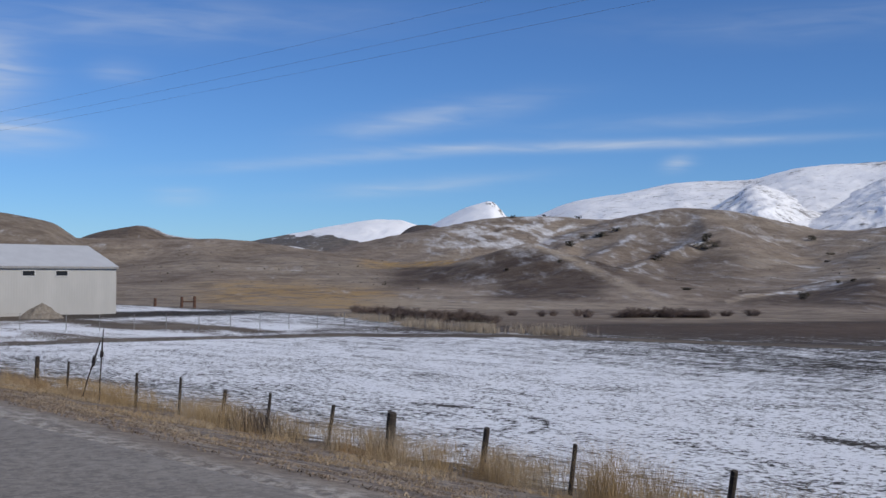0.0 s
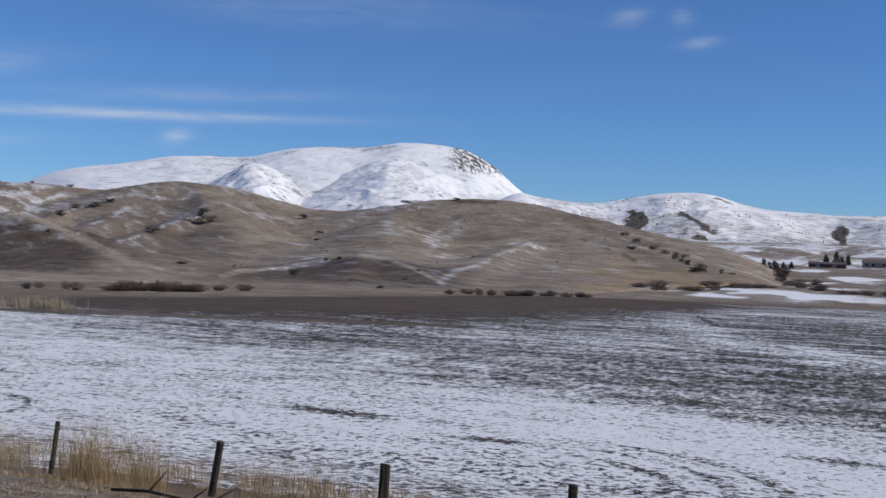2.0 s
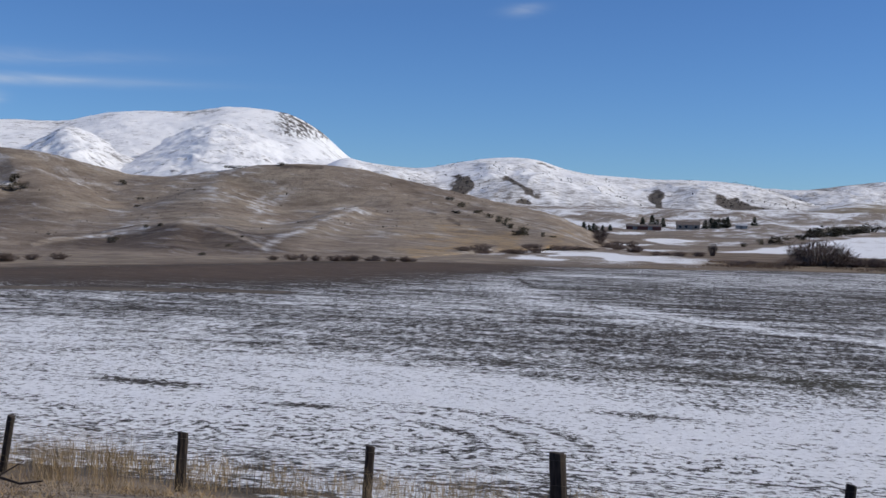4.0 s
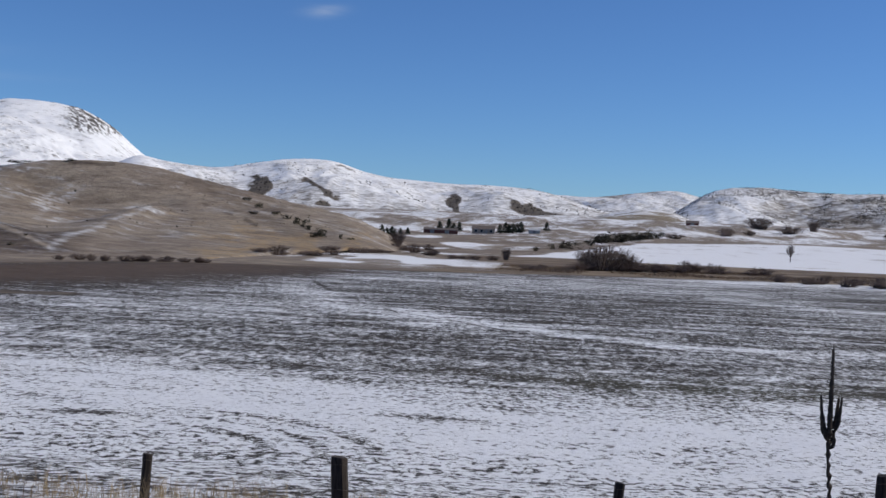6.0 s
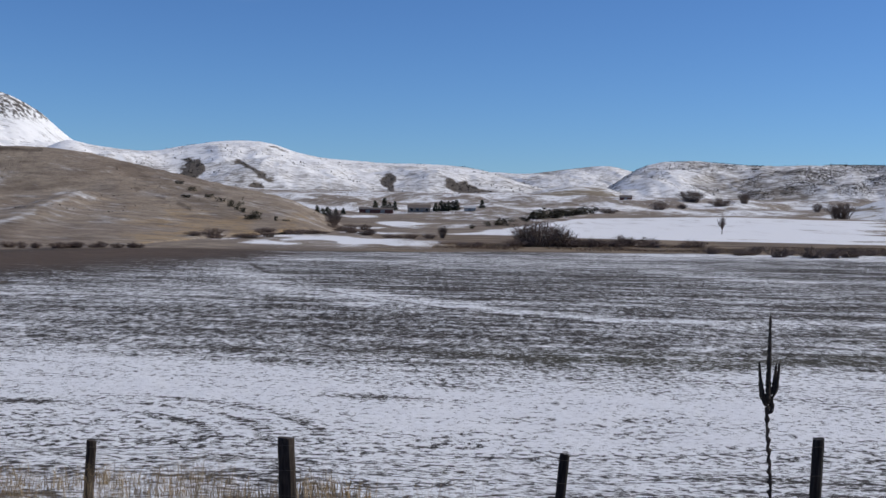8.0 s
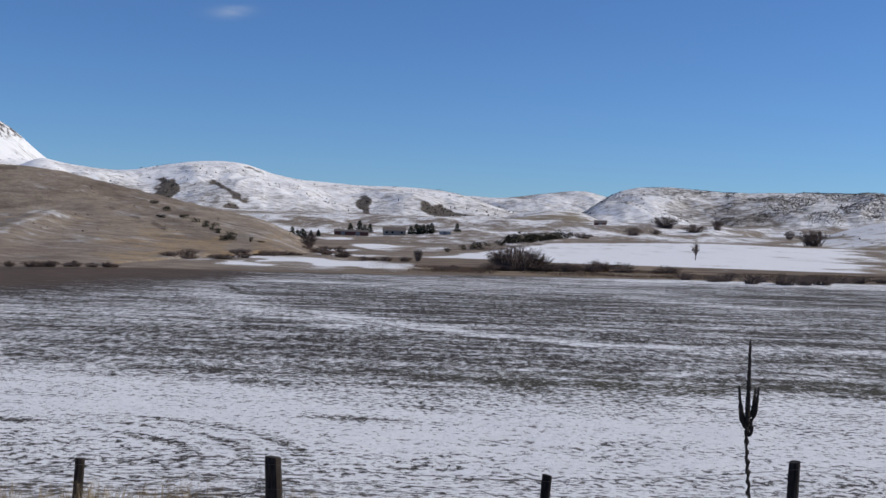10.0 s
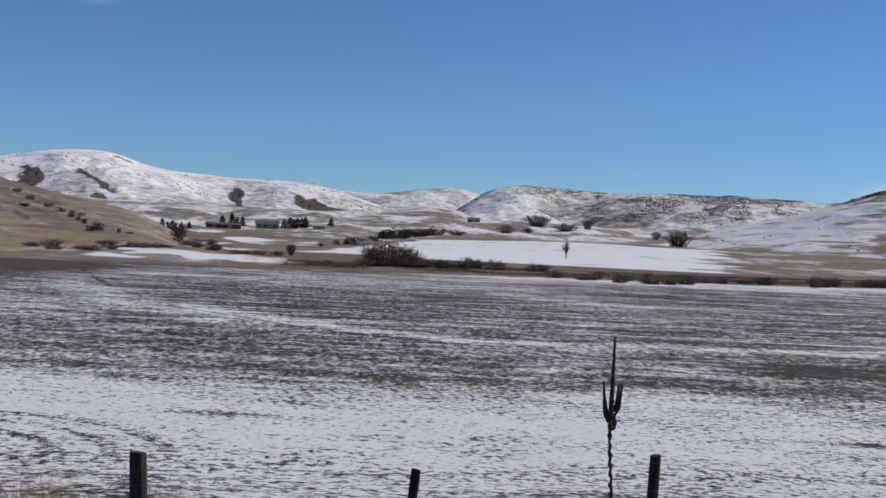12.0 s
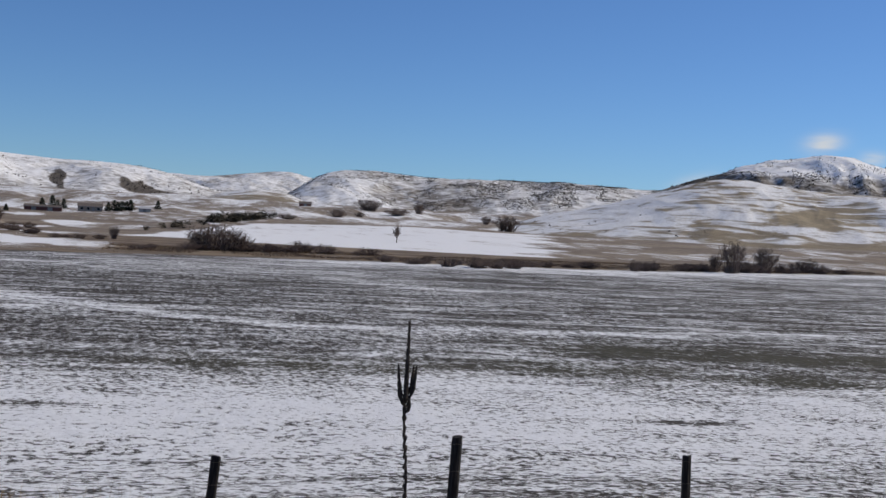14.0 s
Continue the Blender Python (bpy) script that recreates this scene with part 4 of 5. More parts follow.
# x, top z, radius, lean in degrees
POSTS = [(-46, -2.85, 0.08, 2), (-41, -2.8, 0.07, -2), (-37.6, -2.8, 0.06, 1), (-34.46, -2.78, 0.10, 2), (-32.25, -2.79, 0.05, 3), (-28.06, -2.80, 0.06, 5), (-25.77, -2.75, 0.05, 7), (-23.69, -2.88, 0.07, 10),
         (-21.79, -2.80, 0.05, 7), (-19.45, -2.84, 0.06, 14), (-17.55, -2.81, 0.10, 5), (-14.90, -2.82, 0.058, 8), (-12.82, -2.86, 0.042, 6), (-9.77, -2.88, 0.060, 9), (-7.08, -2.91, 0.075, 1),
         (-4.40, -2.89, 0.065, 3), (-1.96, -2.78, 0.115, -3), (1.49, -2.88, 0.065, 5), (4.55, -2.60, 0.075, 1.5), (7.78, -2.82, 0.065, -1), (11.0, -2.8, 0.07, 1), (14.3, -2.8, 0.07, 1)]
for x, top, r, lean in POSTS:
    r *= 0.68 if x < -18 else 0.95
    bm = bmesh.new()
    h = top + 4.1
    seg = 12
    prev = None
    phase = random.uniform(0, 6)
    for i, f in enumerate((0, 0.2, 0.45, 0.7, 0.9, 0.985, 1.0)):
        rr = r * (1.06 - 0.08 * f) * (0.96 if f == 1.0 else 1)
        ring = []
        for j in range(seg):
            q = 2 * math.pi * j / seg
            split = 1 - 0.22 * max(0, math.cos(3 * q + phase)) ** 6
            zz = -h + h * f + (0.012 * math.sin(q + phase) * r / 0.08 if f > 0.9 else 0)
            ring.append(bm.verts.new((math.cos(q) * rr * split * (1 + random.uniform(-0.05, 0.05)), math.sin(q) * rr * split, zz)))
        if prev:
            for j in range(seg):
                bm.faces.new((prev[j], prev[(j + 1) % seg], ring[(j + 1) % seg], ring[j]))
        prev = ring
    mid = bm.verts.new((0, 0, -0.004))
    for j in range(seg):
        bm.faces.new((prev[j], prev[(j + 1) % seg], mid))
    ob = part("post", bm, m_tarred if x > 1 else m_post, fence, "tarred black post" if x > 1 else "")
    ob.matrix_basis = pose(x, 0, top + 3.9, random.uniform(-2, 2), lean, 0)
for gap in (0.07, 0.36, 0.66, 0.95):
    bm = bmesh.new()
    strand = []
    for (xa, ta, ra, la), (xb, tb, rb, lb) in zip(POSTS[:-1], POSTS[1:]):
        a = Vector((xa - gap * math.tan(radians(la)), -ra - 0.004, ta + 3.9 - gap * (ta + 4.0) / 1.15))
        b = Vector((xb - gap * math.tan(radians(lb)), -rb - 0.004, tb + 3.9 - gap * (tb + 4.0) / 1.15))
        sag = random.uniform(0.01, 0.06)
        for i in range(6):
            f = i / 6
            strand.append(a.lerp(b, f) - Vector((0, 0, 4 * sag * f * (1 - f))))
    chain(bm, strand, [0.0026] * len(strand), 4)
    part("wire", bm, m_wire, fence, "rusty barbed wire strand")

# ---- dry grass on the bank ----
k = Mat("dry_grass")
c = k.mix(k.island(), (0.27, 0.175, 0.085), (0.52, 0.38, 0.20))
c = k.mix(k.step(k.noise(k.pos(), 0.5, 3), 0.4, 0.65), c, k.mix(k.island(), (0.28, 0.215, 0.14), (0.50, 0.41, 0.29)))
m_drygrass = k.done(c, 0.8)


def blades(name, X, Y, H, W, bend, material, label, category, base=None):
    """Many grass blades as one mesh: a bent strip and a tip each."""
    n = len(X)
    Z = ground_height(X, Y) - 0.04 if base is None else base
    q = np.random.uniform(0, 2 * np.pi, n)
    lx, ly = np.random.normal(0, bend, n) * H, np.random.normal(0, bend, n) * H
    wx, wy = np.cos(q) * W, np.sin(q) * W
    P = np.zeros((n, 5, 3))
    P[:, 0] = np.stack([X - wx, Y - wy, Z], -1)
    P[:, 1] = np.stack([X + wx, Y + wy, Z], -1)
    P[:, 2] = np.stack([X + wx * 0.8 + lx * 0.35, Y + wy * 0.8 + ly * 0.35, Z + H * 0.62], -1)
    P[:, 3] = np.stack([X - wx * 0.8 + lx * 0.35, Y - wy * 0.8 + ly * 0.35, Z + H * 0.62], -1)
    P[:, 4] = np.stack([X + lx, Y + ly, Z + H * (1 - 0.3 * bend)], -1)
    o = np.arange(n) * 5
    quads = np.stack([o, o + 1, o + 2, o + 3], -1).tolist()
    tris = np.stack([o + 3, o + 2, o + 4], -1).tolist()
    ob = new(name, mesh_from(name, P.reshape(-1, 3).tolist(), quads + tris, material))
    return tagged(ob, label, category, kind="stuff")


rng = np.random.default_rng(7)


def clumpy(n, x0, x1, y0, y1, seed, size, keep):
    """Random places in clumps."""
    X, Y = rng.uniform(x0, x1, n * 4), rng.uniform(y0, y1, n * 4)
    m = fbm(X / size, Y / size, seed, 3)
    ok = m > np.quantile(m, 1 - keep) + rng.normal(0, 0.03, len(X))
    return X[ok][:n], Y[ok][:n], m[ok][:n]


k = Mat("rust_grass")
m_rust = k.done(k.mix(k.step(k.noise(k.pos(), 0.6, 3), 0.4, 0.62), k.mix(k.island(), (0.23, 0.140, 0.072), (0.46, 0.31, 0.155)), k.mix(k.island(), (0.27, 0.195, 0.115), (0.52, 0.41, 0.26))), 0.8)
gx, gy, gm = clumpy(72000, -48, 10, 12.6, 15.2, 61, 1.5, 0.27)
tall = np.clip((gm - np.median(gm)) * 6 + 0.4, 0.16, 1) * rng.uniform(0.10, 1.0, len(gx)) ** 1.7 * np.interp(gx, [-48, -22, -7, -5, -1.6, -0.6, 10], [0.42, 0.52, 0.74, 0.85, 0.75, 0.38, 0.30]) * np.interp(gy, [12.6, 13.4, 15], [0.45, 1.0, 0.95])
stand = sm(0.34, 0.62, fbm(gx * 0.33, gy * 0.3, 62, 3))
tall = tall * (0.28 + 0.95 * stand)
thin = rng.uniform(0, 1, len(gx)) < (0.10 + 0.72 * stand ** 1.6) * np.interp(gx, [-48, -9, -7, -1.8, -0.4, 10], [1, 0.9, 0.6, 0.5, 0.2, 0.1])
blades("tall_grass", gx[thin], gy[thin], tall[thin], rng.uniform(0.0012, 0.003, thin.sum()), 0.5, m_rust, "tall rust-brown dry grass along the fence", "grass")
# bunches of fine pale stems with drooping heads
tx = np.concatenate([rng.uniform(-34, -14, 46), rng.normal(-18.4, 0.5, 8), rng.normal(-13.6, 0.8, 12), rng.normal(-11.5, 0.35, 9), rng.normal(-10.1, 0.2, 5), rng.uniform(-9, -4.6, 12), rng.uniform(-4.6, -1.0, 7), rng.uniform(-1, 8, 5)])
ty = rng.uniform(12.9, 14.9, len(tx))
th = rng.uniform(0.5, 1.1, len(tx)) * np.interp(tx, [-30, -12.2, -11.5, -10.8, -9.5, -4, -1, 8], [0.9, 0.95, 1.15, 1.1, 0.95, 0.85, 0.85, 0.6])
count = (rng.integers(80, 260, len(tx)) * np.interp(tx, [-12, -9.5, -8.5, 8], [1, 1, 0.4, 0.4])).astype(int)
sx, sy, sh = np.repeat(tx, count), np.repeat(ty, count), np.repeat(th, count)
off = rng.normal(0, 0.16, (2, len(sx)))
blades("bunch_grass", sx + off[0], sy + off[1], sh * rng.uniform(0.45, 1.1, len(sx)), rng.uniform(0.0008, 0.0022, len(sx)), 0.34, m_drygrass, "wispy bunches of tall pale grass by the fence", "grass")
gx, gy, gm = clumpy(34000, -45, 2, 6.6, 13.0, 67, 0.9, 0.34)
blades("short_grass", gx, gy, rng.uniform(0.03, 0.16, len(gx)) * np.interp(gy, [6.6, 9, 12.5], [0.5, 0.9, 1.6]), rng.uniform(0.002, 0.005, len(gx)), 1.1, m_drygrass, "short trampled dry grass on the road bank", "grass")
k = Mat("leaf_litter")
m_litter = k.done(k.mix(k.step(k.noise(k.pos(), 2.2, 4, 0.7), 0.42, 0.58), k.mix(k.island(), (0.070, 0.049, 0.036), (0.25, 0.180, 0.125)), k.mix(k.island(), (0.18, 0.135, 0.09), (0.48, 0.37, 0.25))), 0.9)
gx, gy, gm = clumpy(60000, -46, 3, 5.9, 13.6, 65, 0.55, 0.5)
blades("dead_litter", gx, gy, rng.uniform(0.02, 0.07, len(gx)), rng.uniform(0.003, 0.010, len(gx)), 1.7, m_litter, "matted brown dead grass and weed litter on the bank", "litter", ground_height(gx, gy) - 0.012)
k = Mat("pale_reed")
m_reed = k.done(k.mix(k.island(), (0.30, 0.235, 0.165), (0.50, 0.42, 0.32)), 0.85)
f = rng.uniform(0, 1, 11000)
rx = np.interp(f, [0, 0.55, 1], [-86, -64, -53.5]) + rng.normal(0, 0.5, len(f))
ry = np.interp(f, [0, 0.55, 1], [64.5, 57.5, 59.5]) + rng.normal(0, 0.7, len(f))
keep = fbm(rx * 0.6, ry * 0.6, 71, 3) > np.interp(f, [0, 0.4, 0.8, 1], [0.56, 0.50, 0.42, 0.3])
blades("reeds", rx[keep], ry[keep], (rng.uniform(0.3, 1.05, len(f)) * np.interp(f, [0, 0.6, 1], [0.7, 1.0, 1.0]))[keep], rng.uniform(0.005, 0.012, keep.sum()), 0.16, m_reed, "pale dry reeds along the field ditch", "grass")
m_weed = simple("dead_weed", (0.055, 0.042, 0.034), 0.9, 0.4, 20)
wx, wy = rng.normal(-21.4, 0.7, 420), rng.normal(13.7, 0.3, 420)
m_husk = simple("weed_husk", (0.13, 0.098, 0.075), 0.9, 0.4, 20)
blades("dead_weeds", wx, wy, rng.uniform(0.35, 0.85, 420), rng.uniform(0.003, 0.006, 420), 0.35, m_husk, "dark dead weeds clumped at the fence", "weeds")
gx, gy, gm = clumpy(6000, -40, -1, 14.6, 18.0, 63, 1.0, 0.35)
blades("field_stubble", gx, gy, rng.uniform(0.1, 0.45, len(gx)), rng.uniform(0.003, 0.006, len(gx)), 0.25, m_drygrass, "sparse dry grass stems poking through the snow", "grass")


# ---- mullein stalks ----
def mullein(x, y, height, lean, arms, label):
    """A dead mullein: a knobbly stalk, a candelabra of seed heads, a long central spike."""
    thing = tagged(new("mullein"), label, "dead plant")
    thing.matrix_basis = pose(x, y, float(ground_height(x, y)) - 0.03, 0, lean, 0)
    z0 = height * 0.652
    bm = bmesh.new()
    n = 44
    pts = [Vector((0.02 * math.sin(5 * i / n) + 0.006 * math.sin(i * 1.9), 0.01 * math.cos(7 * i / n), z0 * i / n)) for i in range(n + 1)]
    chain(bm, pts, [0.014 + 0.011 * (i % 3 == 1) for i in range(n + 1)], 7, 0.25)
    part("stalk", bm, m_weed, thing)
    last = pts[-1]
    bm = bmesh.new()
    n = 40
    top = height - z0
    chain(bm, [last + Vector((0.012 * i / n + 0.003 * math.sin(i * 2.3), 0, top * i / n)) for i in range(-3, n + 1)], [(0.027 * (1 - 0.62 * max(0, i) / n) if i < n - 1 else 0.006) * random.uniform(0.88, 1.15) for i in range(-3, n + 1)], 9, 0.22)
    part("seed_spike", bm, m_weed, thing, "long dark central seed spike")
    for q, out, up, start in arms:
        bm = bmesh.new()
        p0 = last + Vector((0, 0, start))
        key = [(0, 0), (0.55, 0.10), (0.85, 0.3), (1.0, 0.6), (1.15, 1.0)]
        pts, rad = [], []
        for i in range(17):
            f = i / 16 * 4
            j = min(3, int(f))
            o_, u_ = (key[j][m] + (key[j + 1][m] - key[j][m]) * (f - j) for m in (0, 1))
            pts.append(p0 + Vector((math.cos(q) * out * o_, math.sin(q) * out * o_, up * u_)))
            rad.append((0.011 + 0.008 * math.sin(math.pi * min(1, f / 3.6))) * random.uniform(0.85, 1.2) if i < 16 else 0.004)
        chain(bm, pts, rad, 7, 0.2)
        part("seed_arm", bm, m_weed, thing)
    return thing


mullein(3.21, 11.1, 2.21, -0.6, [(3.3, 0.080, 0.34, -0.02), (2.8, 0.065, 0.17, -0.08), (0.1, 0.065, 0.30, 0.0), (6.1, 0.088, 0.35, -0.04), (1.4, 0.05, 0.25, -0.06), (4.6, 0.05, 0.20, -0.08), (0.6, 0.055, 0.12, -0.13), (3.6, 0.05, 0.14, -0.10), (5.9, 0.045, 0.10, -0.17)], "tall dark dead mullein with candelabra seed heads")
mullein(-28.8, 13.6, 1.95, 6, [(3.2, 0.06, 0.2, -0.1), (0.2, 0.06, 0.15, -0.06)], "dark dead mullein stalk standing by the fence")
mullein(-29.85, 13.6, 1.95, 34, [(3.2, 0.07, 0.25, -0.1), (0.2, 0.07, 0.2, -0.06), (1.5, 0.05, 0.2, -0.2)], "dark dead mullein leaning on the fence")

branch = tagged(new("fallen_branch"), "gnarled dark fallen branch lying in the grass", "branch")
bpts = [(-9.3, 11.35), (-8.7, 11.3), (-8.2, 11.42), (-7.75, 11.25), (-7.35, 11.1), (-7.0, 11.0)]
bp = [Vector((px, py, float(ground_height(px, py)) + 0.07 + 0.05 * (i % 2))) for i, (px, py) in enumerate(bpts)]
bm = bmesh.new()
chain(bm, bp, [0.022, 0.024, 0.02, 0.017, 0.013, 0.008], 8, 0.2)
part("limb", bm, m_weed, branch)
for i, d in ((1, (0.15, 0.1, 0.22)), (2, (0.3, -0.1, 0.2)), (3, (0.2, 0.2, 0.15))):
    bm = bmesh.new()
    tube(bm, bp[i], bp[i] + Vector(d), 0.015, 0.005, 5, 0.2, 2)
    part("twig", bm, m_weed, branch)


# ---- shrubs and trees ----
def cone_sticks(sticks):
    """Verts and faces of three-sided tapered sticks (a, b, ra, rb)."""
    V, F = [], []
    for a, b, ra, rb in sticks:
        ax = (b - a).normalized()
        s_ = ax.orthogonal().normalized()
        t_ = ax.cross(s_)
        o = len(V)
        for c0, r0 in ((a, ra), (b, rb)):
            for j in range(3):
                q = 2.094 * j
                V.append(c0 + (s_ * math.cos(q) + t_ * math.sin(q)) * r0)
        for j in range(3):
            F.append((o + j, o + (j + 1) % 3, o + 3 + (j + 1) % 3, o + 3 + j))
    return V, F


def shrub_sticks(rnd, stems, twigs, upright, thick):
    """Bare shrub of unit width and height, many stems from one foot."""
    out = []
    for _ in range(stems):
        q, r0 = rnd.uniform(0, 6.283), rnd.uniform(0, 0.22)
        a = Vector((math.cos(q) * r0, math.sin(q) * r0, -0.05))
        w = rnd.uniform(0, 1) ** 0.6
        q += rnd.uniform(-0.6, 0.6)
        h = rnd.uniform(0.55, 1.0) * (1 - upright * w * w)
        b = Vector((math.cos(q) * 0.5 * w, math.sin(q) * 0.5 * w, h))
        m = a.lerp(b, 0.5) + Vector((rnd.uniform(-0.05, 0.05), rnd.uniform(-0.05, 0.05), 0.06))
        out += [(a, m, thick, thick * 0.7), (m, b, thick * 0.7, thick * 0.25)]
        for _ in range(twigs):
            f = rnd.uniform(0.3, 0.95)
            p0 = m.lerp(b, f)
            d = Vector((rnd.uniform(-1, 1), rnd.uniform(-1, 1), rnd.uniform(0.1, 1.0))).normalized() * rnd.uniform(0.08, 0.2)
            out.append((p0, p0 + d, thick * 0.4, thick * 0.15))
    return out


def leaf_tufts(rnd, n, size, thickness=1.0):
    """Small leaf quads filling a bumpy dome of unit size."""
    V, F = [], []
    cores = [(rnd.uniform(-0.32, 0.32), rnd.uniform(-0.32, 0.32), rnd.uniform(0.15, 0.72), rnd.uniform(0.16, 0.3)) for _ in range(9)]
    for _ in range(n):
        cx, cy, cz, cr = rnd.choice(cores)
        d = Vector((rnd.gauss(0, 1), rnd.gauss(0, 1), rnd.gauss(0, 1))).normalized() * cr * rnd.uniform(0.5, 1.0)
        p0 = Vector((cx, cy, max(0.02, cz))) + d
        u = Vector((rnd.uniform(-1, 1), rnd.uniform(-1, 1), rnd.uniform(-1, 1))).normalized()
        v = u.orthogonal().normalized()
        o = len(V)
        V += [p0 - u * size, p0 - v * size * 0.6, p0 + u * size, p0 + v * size * 0.6]
        F.append((o, o + 1, o + 2, o + 3))
    return V, F


m_brush = simple("bare_brush", (0.20, 0.148, 0.125), 0.9, 0.4, 2, True)
m_sage = simple("evergreen_shrub", (0.075, 0.068, 0.045), 0.9, 0.4, 2, True)
m_bark = simple("bark", (0.11, 0.085, 0.07), 0.9, 0.3, 6)
m_needle = simple("pine_needles", (0.045, 0.055, 0.035), 0.85, 0.4, 3, True)
rnd = random.Random(11)
BRUSH = [mesh_from("brush", *cone_sticks(shrub_sticks(rnd, 80, 7, 0.45, 0.012)), m_brush) for _ in range(5)]
WILLOW = [mesh_from("willow", *cone_sticks(shrub_sticks(rnd, 95, 9, 0.25, 0.011)), m_brush) for _ in range(4)]
SAGE = [mesh_from("shrub", *leaf_tufts(rnd, 420, 0.055), m_sage) for _ in range(4)]


def plant(kind, spots, label, group, category="bush"):
    """One object for each (x, y, width, height)."""
    name, meshes = kind
    for x, y, w, h in spots:
        ob = tagged(new(name, rnd.choice(meshes)), label, category, group)
        ob.location = (x, y, drop(x, y) - 0.03)
        ob.rotation_euler = (0, 0, rnd.uniform(0, 6.28))
        ob.scale = (w * 1.25, w * 1.25, h * 1.15)


B, W, S = ("bush", BRUSH), ("willow_bush", WILLOW), ("shrub", SAGE)
plant(W, [(7, 171, 6.6, 3.6), (5, 173, 4, 2.6), (10, 173, 4.5, 2.4), (-9, 209, 1.6, 2.1), (-40, 290, 4, 3), (132, 802, 18, 7.5), (165, 788, 8, 7), (188, 694, 5.5, 4.8), (157, 540, 14, 7)], "bare grey-brown willow beside the creek", "creek willows")
plant(W, [(90, 181, 2.2, 2.8), (91, 177, 4, 5), (103, 188, 4, 4.2)], "tall bare willow at the field's end", "field willows")
plant(B, [(20, 181, 4.6, 1.7), (36, 148, 3.4, 1.2), (40, 148, 4.5, 1.4), (43, 150, 3.4, 1.2), (46, 152, 4, 1.2), (29, 155, 3, 1), (12, 176, 3, 1.2), (15, 177, 3, 1.1)], "low dark brush on the creek bank", "creek brush")
plant(S, [(3, 342, 6.8, 2.4), (10, 382, 3, 1.9), (19, 423, 9, 3.6), (24, 440, 6, 2.6), (31, 495, 10, 3.5), (42, 528, 7, 3.4), (-6, 318, 1.6, 1.2), (-2, 338, 2.2, 1.7)], "dark round bush by the white field", "field bushes")
plant(B, [(-14, 200, 2.8, 0.9), (-11, 204, 2.5, 0.9), (-30, 272, 3.5, 1.4), (-34, 276, 3.5, 1.2), (54, 565, 11, 2.4), (89, 645, 10, 4.8), (108, 686, 7, 2.8), (142, 747, 17, 5.2)], "dark brush patch in the valley", "valley brush")
plant(B, [(69, 165, 2.5, 1.7), (75, 172, 2.2, 1.5), (84, 179, 3.6, 1.4), (87, 180, 3, 1.5), (97, 184, 4.2, 2.1), (100, 186, 4, 1.8), (110, 195, 3.4, 1.8), (120, 203, 4, 2.7), (117, 201, 4, 2.2), (122, 201, 3.6, 1.7)], "brown bare brush along the far field edge", "far edge brush")
plant(B, [(-71, 87, 2.3, 1.0), (-70.3, 88.5, 2.2, 0.9), (-69.3, 90, 2.2, 1.0), (-68.4, 91, 2.2, 1.0), (-67.2, 92, 1.6, 0.8), (-68, 98, 1.5, 0.6), (-67, 101, 2, 0.7)], "dark hedge bush at the foot of the hill", "foothill hedge")
plant(B, [(-78.5, 64.5, 2.2, 1.2), (-77, 65, 2.2, 1.2), (-75.8, 66, 2.2, 1.0), (-74.3, 66, 2.2, 1.1), (-73, 67, 2.2, 1.1), (-71.7, 67.5, 2.1, 0.9), (-70.3, 68, 1.6, 0.7), (-82, 67.5, 2.2, 1.0), (-86, 68.5, 2.4, 1.0), (-91, 70, 2.2, 0.9)], "dark brush behind the reeds", "ditch brush")
plant(B, [(-80, 80, 1.2, 0.6), (-77, 81, 1, 0.6), (-77.4, 83, 1, 0.6), (-76, 85, 1.1, 0.7), (-73, 83, 1.4, 0.8), (-52, 124, 2, 0.7), (-53, 121, 1.4, 0.5), (-49, 124, 1.4, 0.6), (-47, 125, 2.4, 0.7), (-46, 127, 2.4, 0.7), (-44, 130, 1.8, 0.7), (-41, 132, 1.3, 0.5)], "small dark bush along the hill foot", "hill foot bushes")
plant(B, [(-38, 181, 4, 0.9), (-37, 192, 3, 0.9), (-36, 213, 4.4, 1.1), (-40, 288, 4.4, 1.2), (-42, 176, 3, 0.8)], "low brown brush below the ridge", "ridge foot brush")
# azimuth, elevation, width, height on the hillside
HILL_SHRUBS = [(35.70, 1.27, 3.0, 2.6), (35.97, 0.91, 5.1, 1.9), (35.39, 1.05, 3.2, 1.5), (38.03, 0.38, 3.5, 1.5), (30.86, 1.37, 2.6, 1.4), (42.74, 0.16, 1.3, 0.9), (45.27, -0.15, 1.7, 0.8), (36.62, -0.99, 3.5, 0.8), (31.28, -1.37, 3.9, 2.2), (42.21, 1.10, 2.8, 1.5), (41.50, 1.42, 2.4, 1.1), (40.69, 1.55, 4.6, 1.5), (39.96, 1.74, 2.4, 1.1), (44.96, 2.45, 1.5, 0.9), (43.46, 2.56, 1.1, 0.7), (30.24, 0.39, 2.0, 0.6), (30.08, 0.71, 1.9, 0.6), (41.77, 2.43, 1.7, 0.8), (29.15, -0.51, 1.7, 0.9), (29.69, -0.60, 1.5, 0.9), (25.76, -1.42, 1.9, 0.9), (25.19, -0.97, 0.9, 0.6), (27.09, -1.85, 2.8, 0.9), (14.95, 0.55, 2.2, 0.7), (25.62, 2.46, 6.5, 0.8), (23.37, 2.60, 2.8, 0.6)]
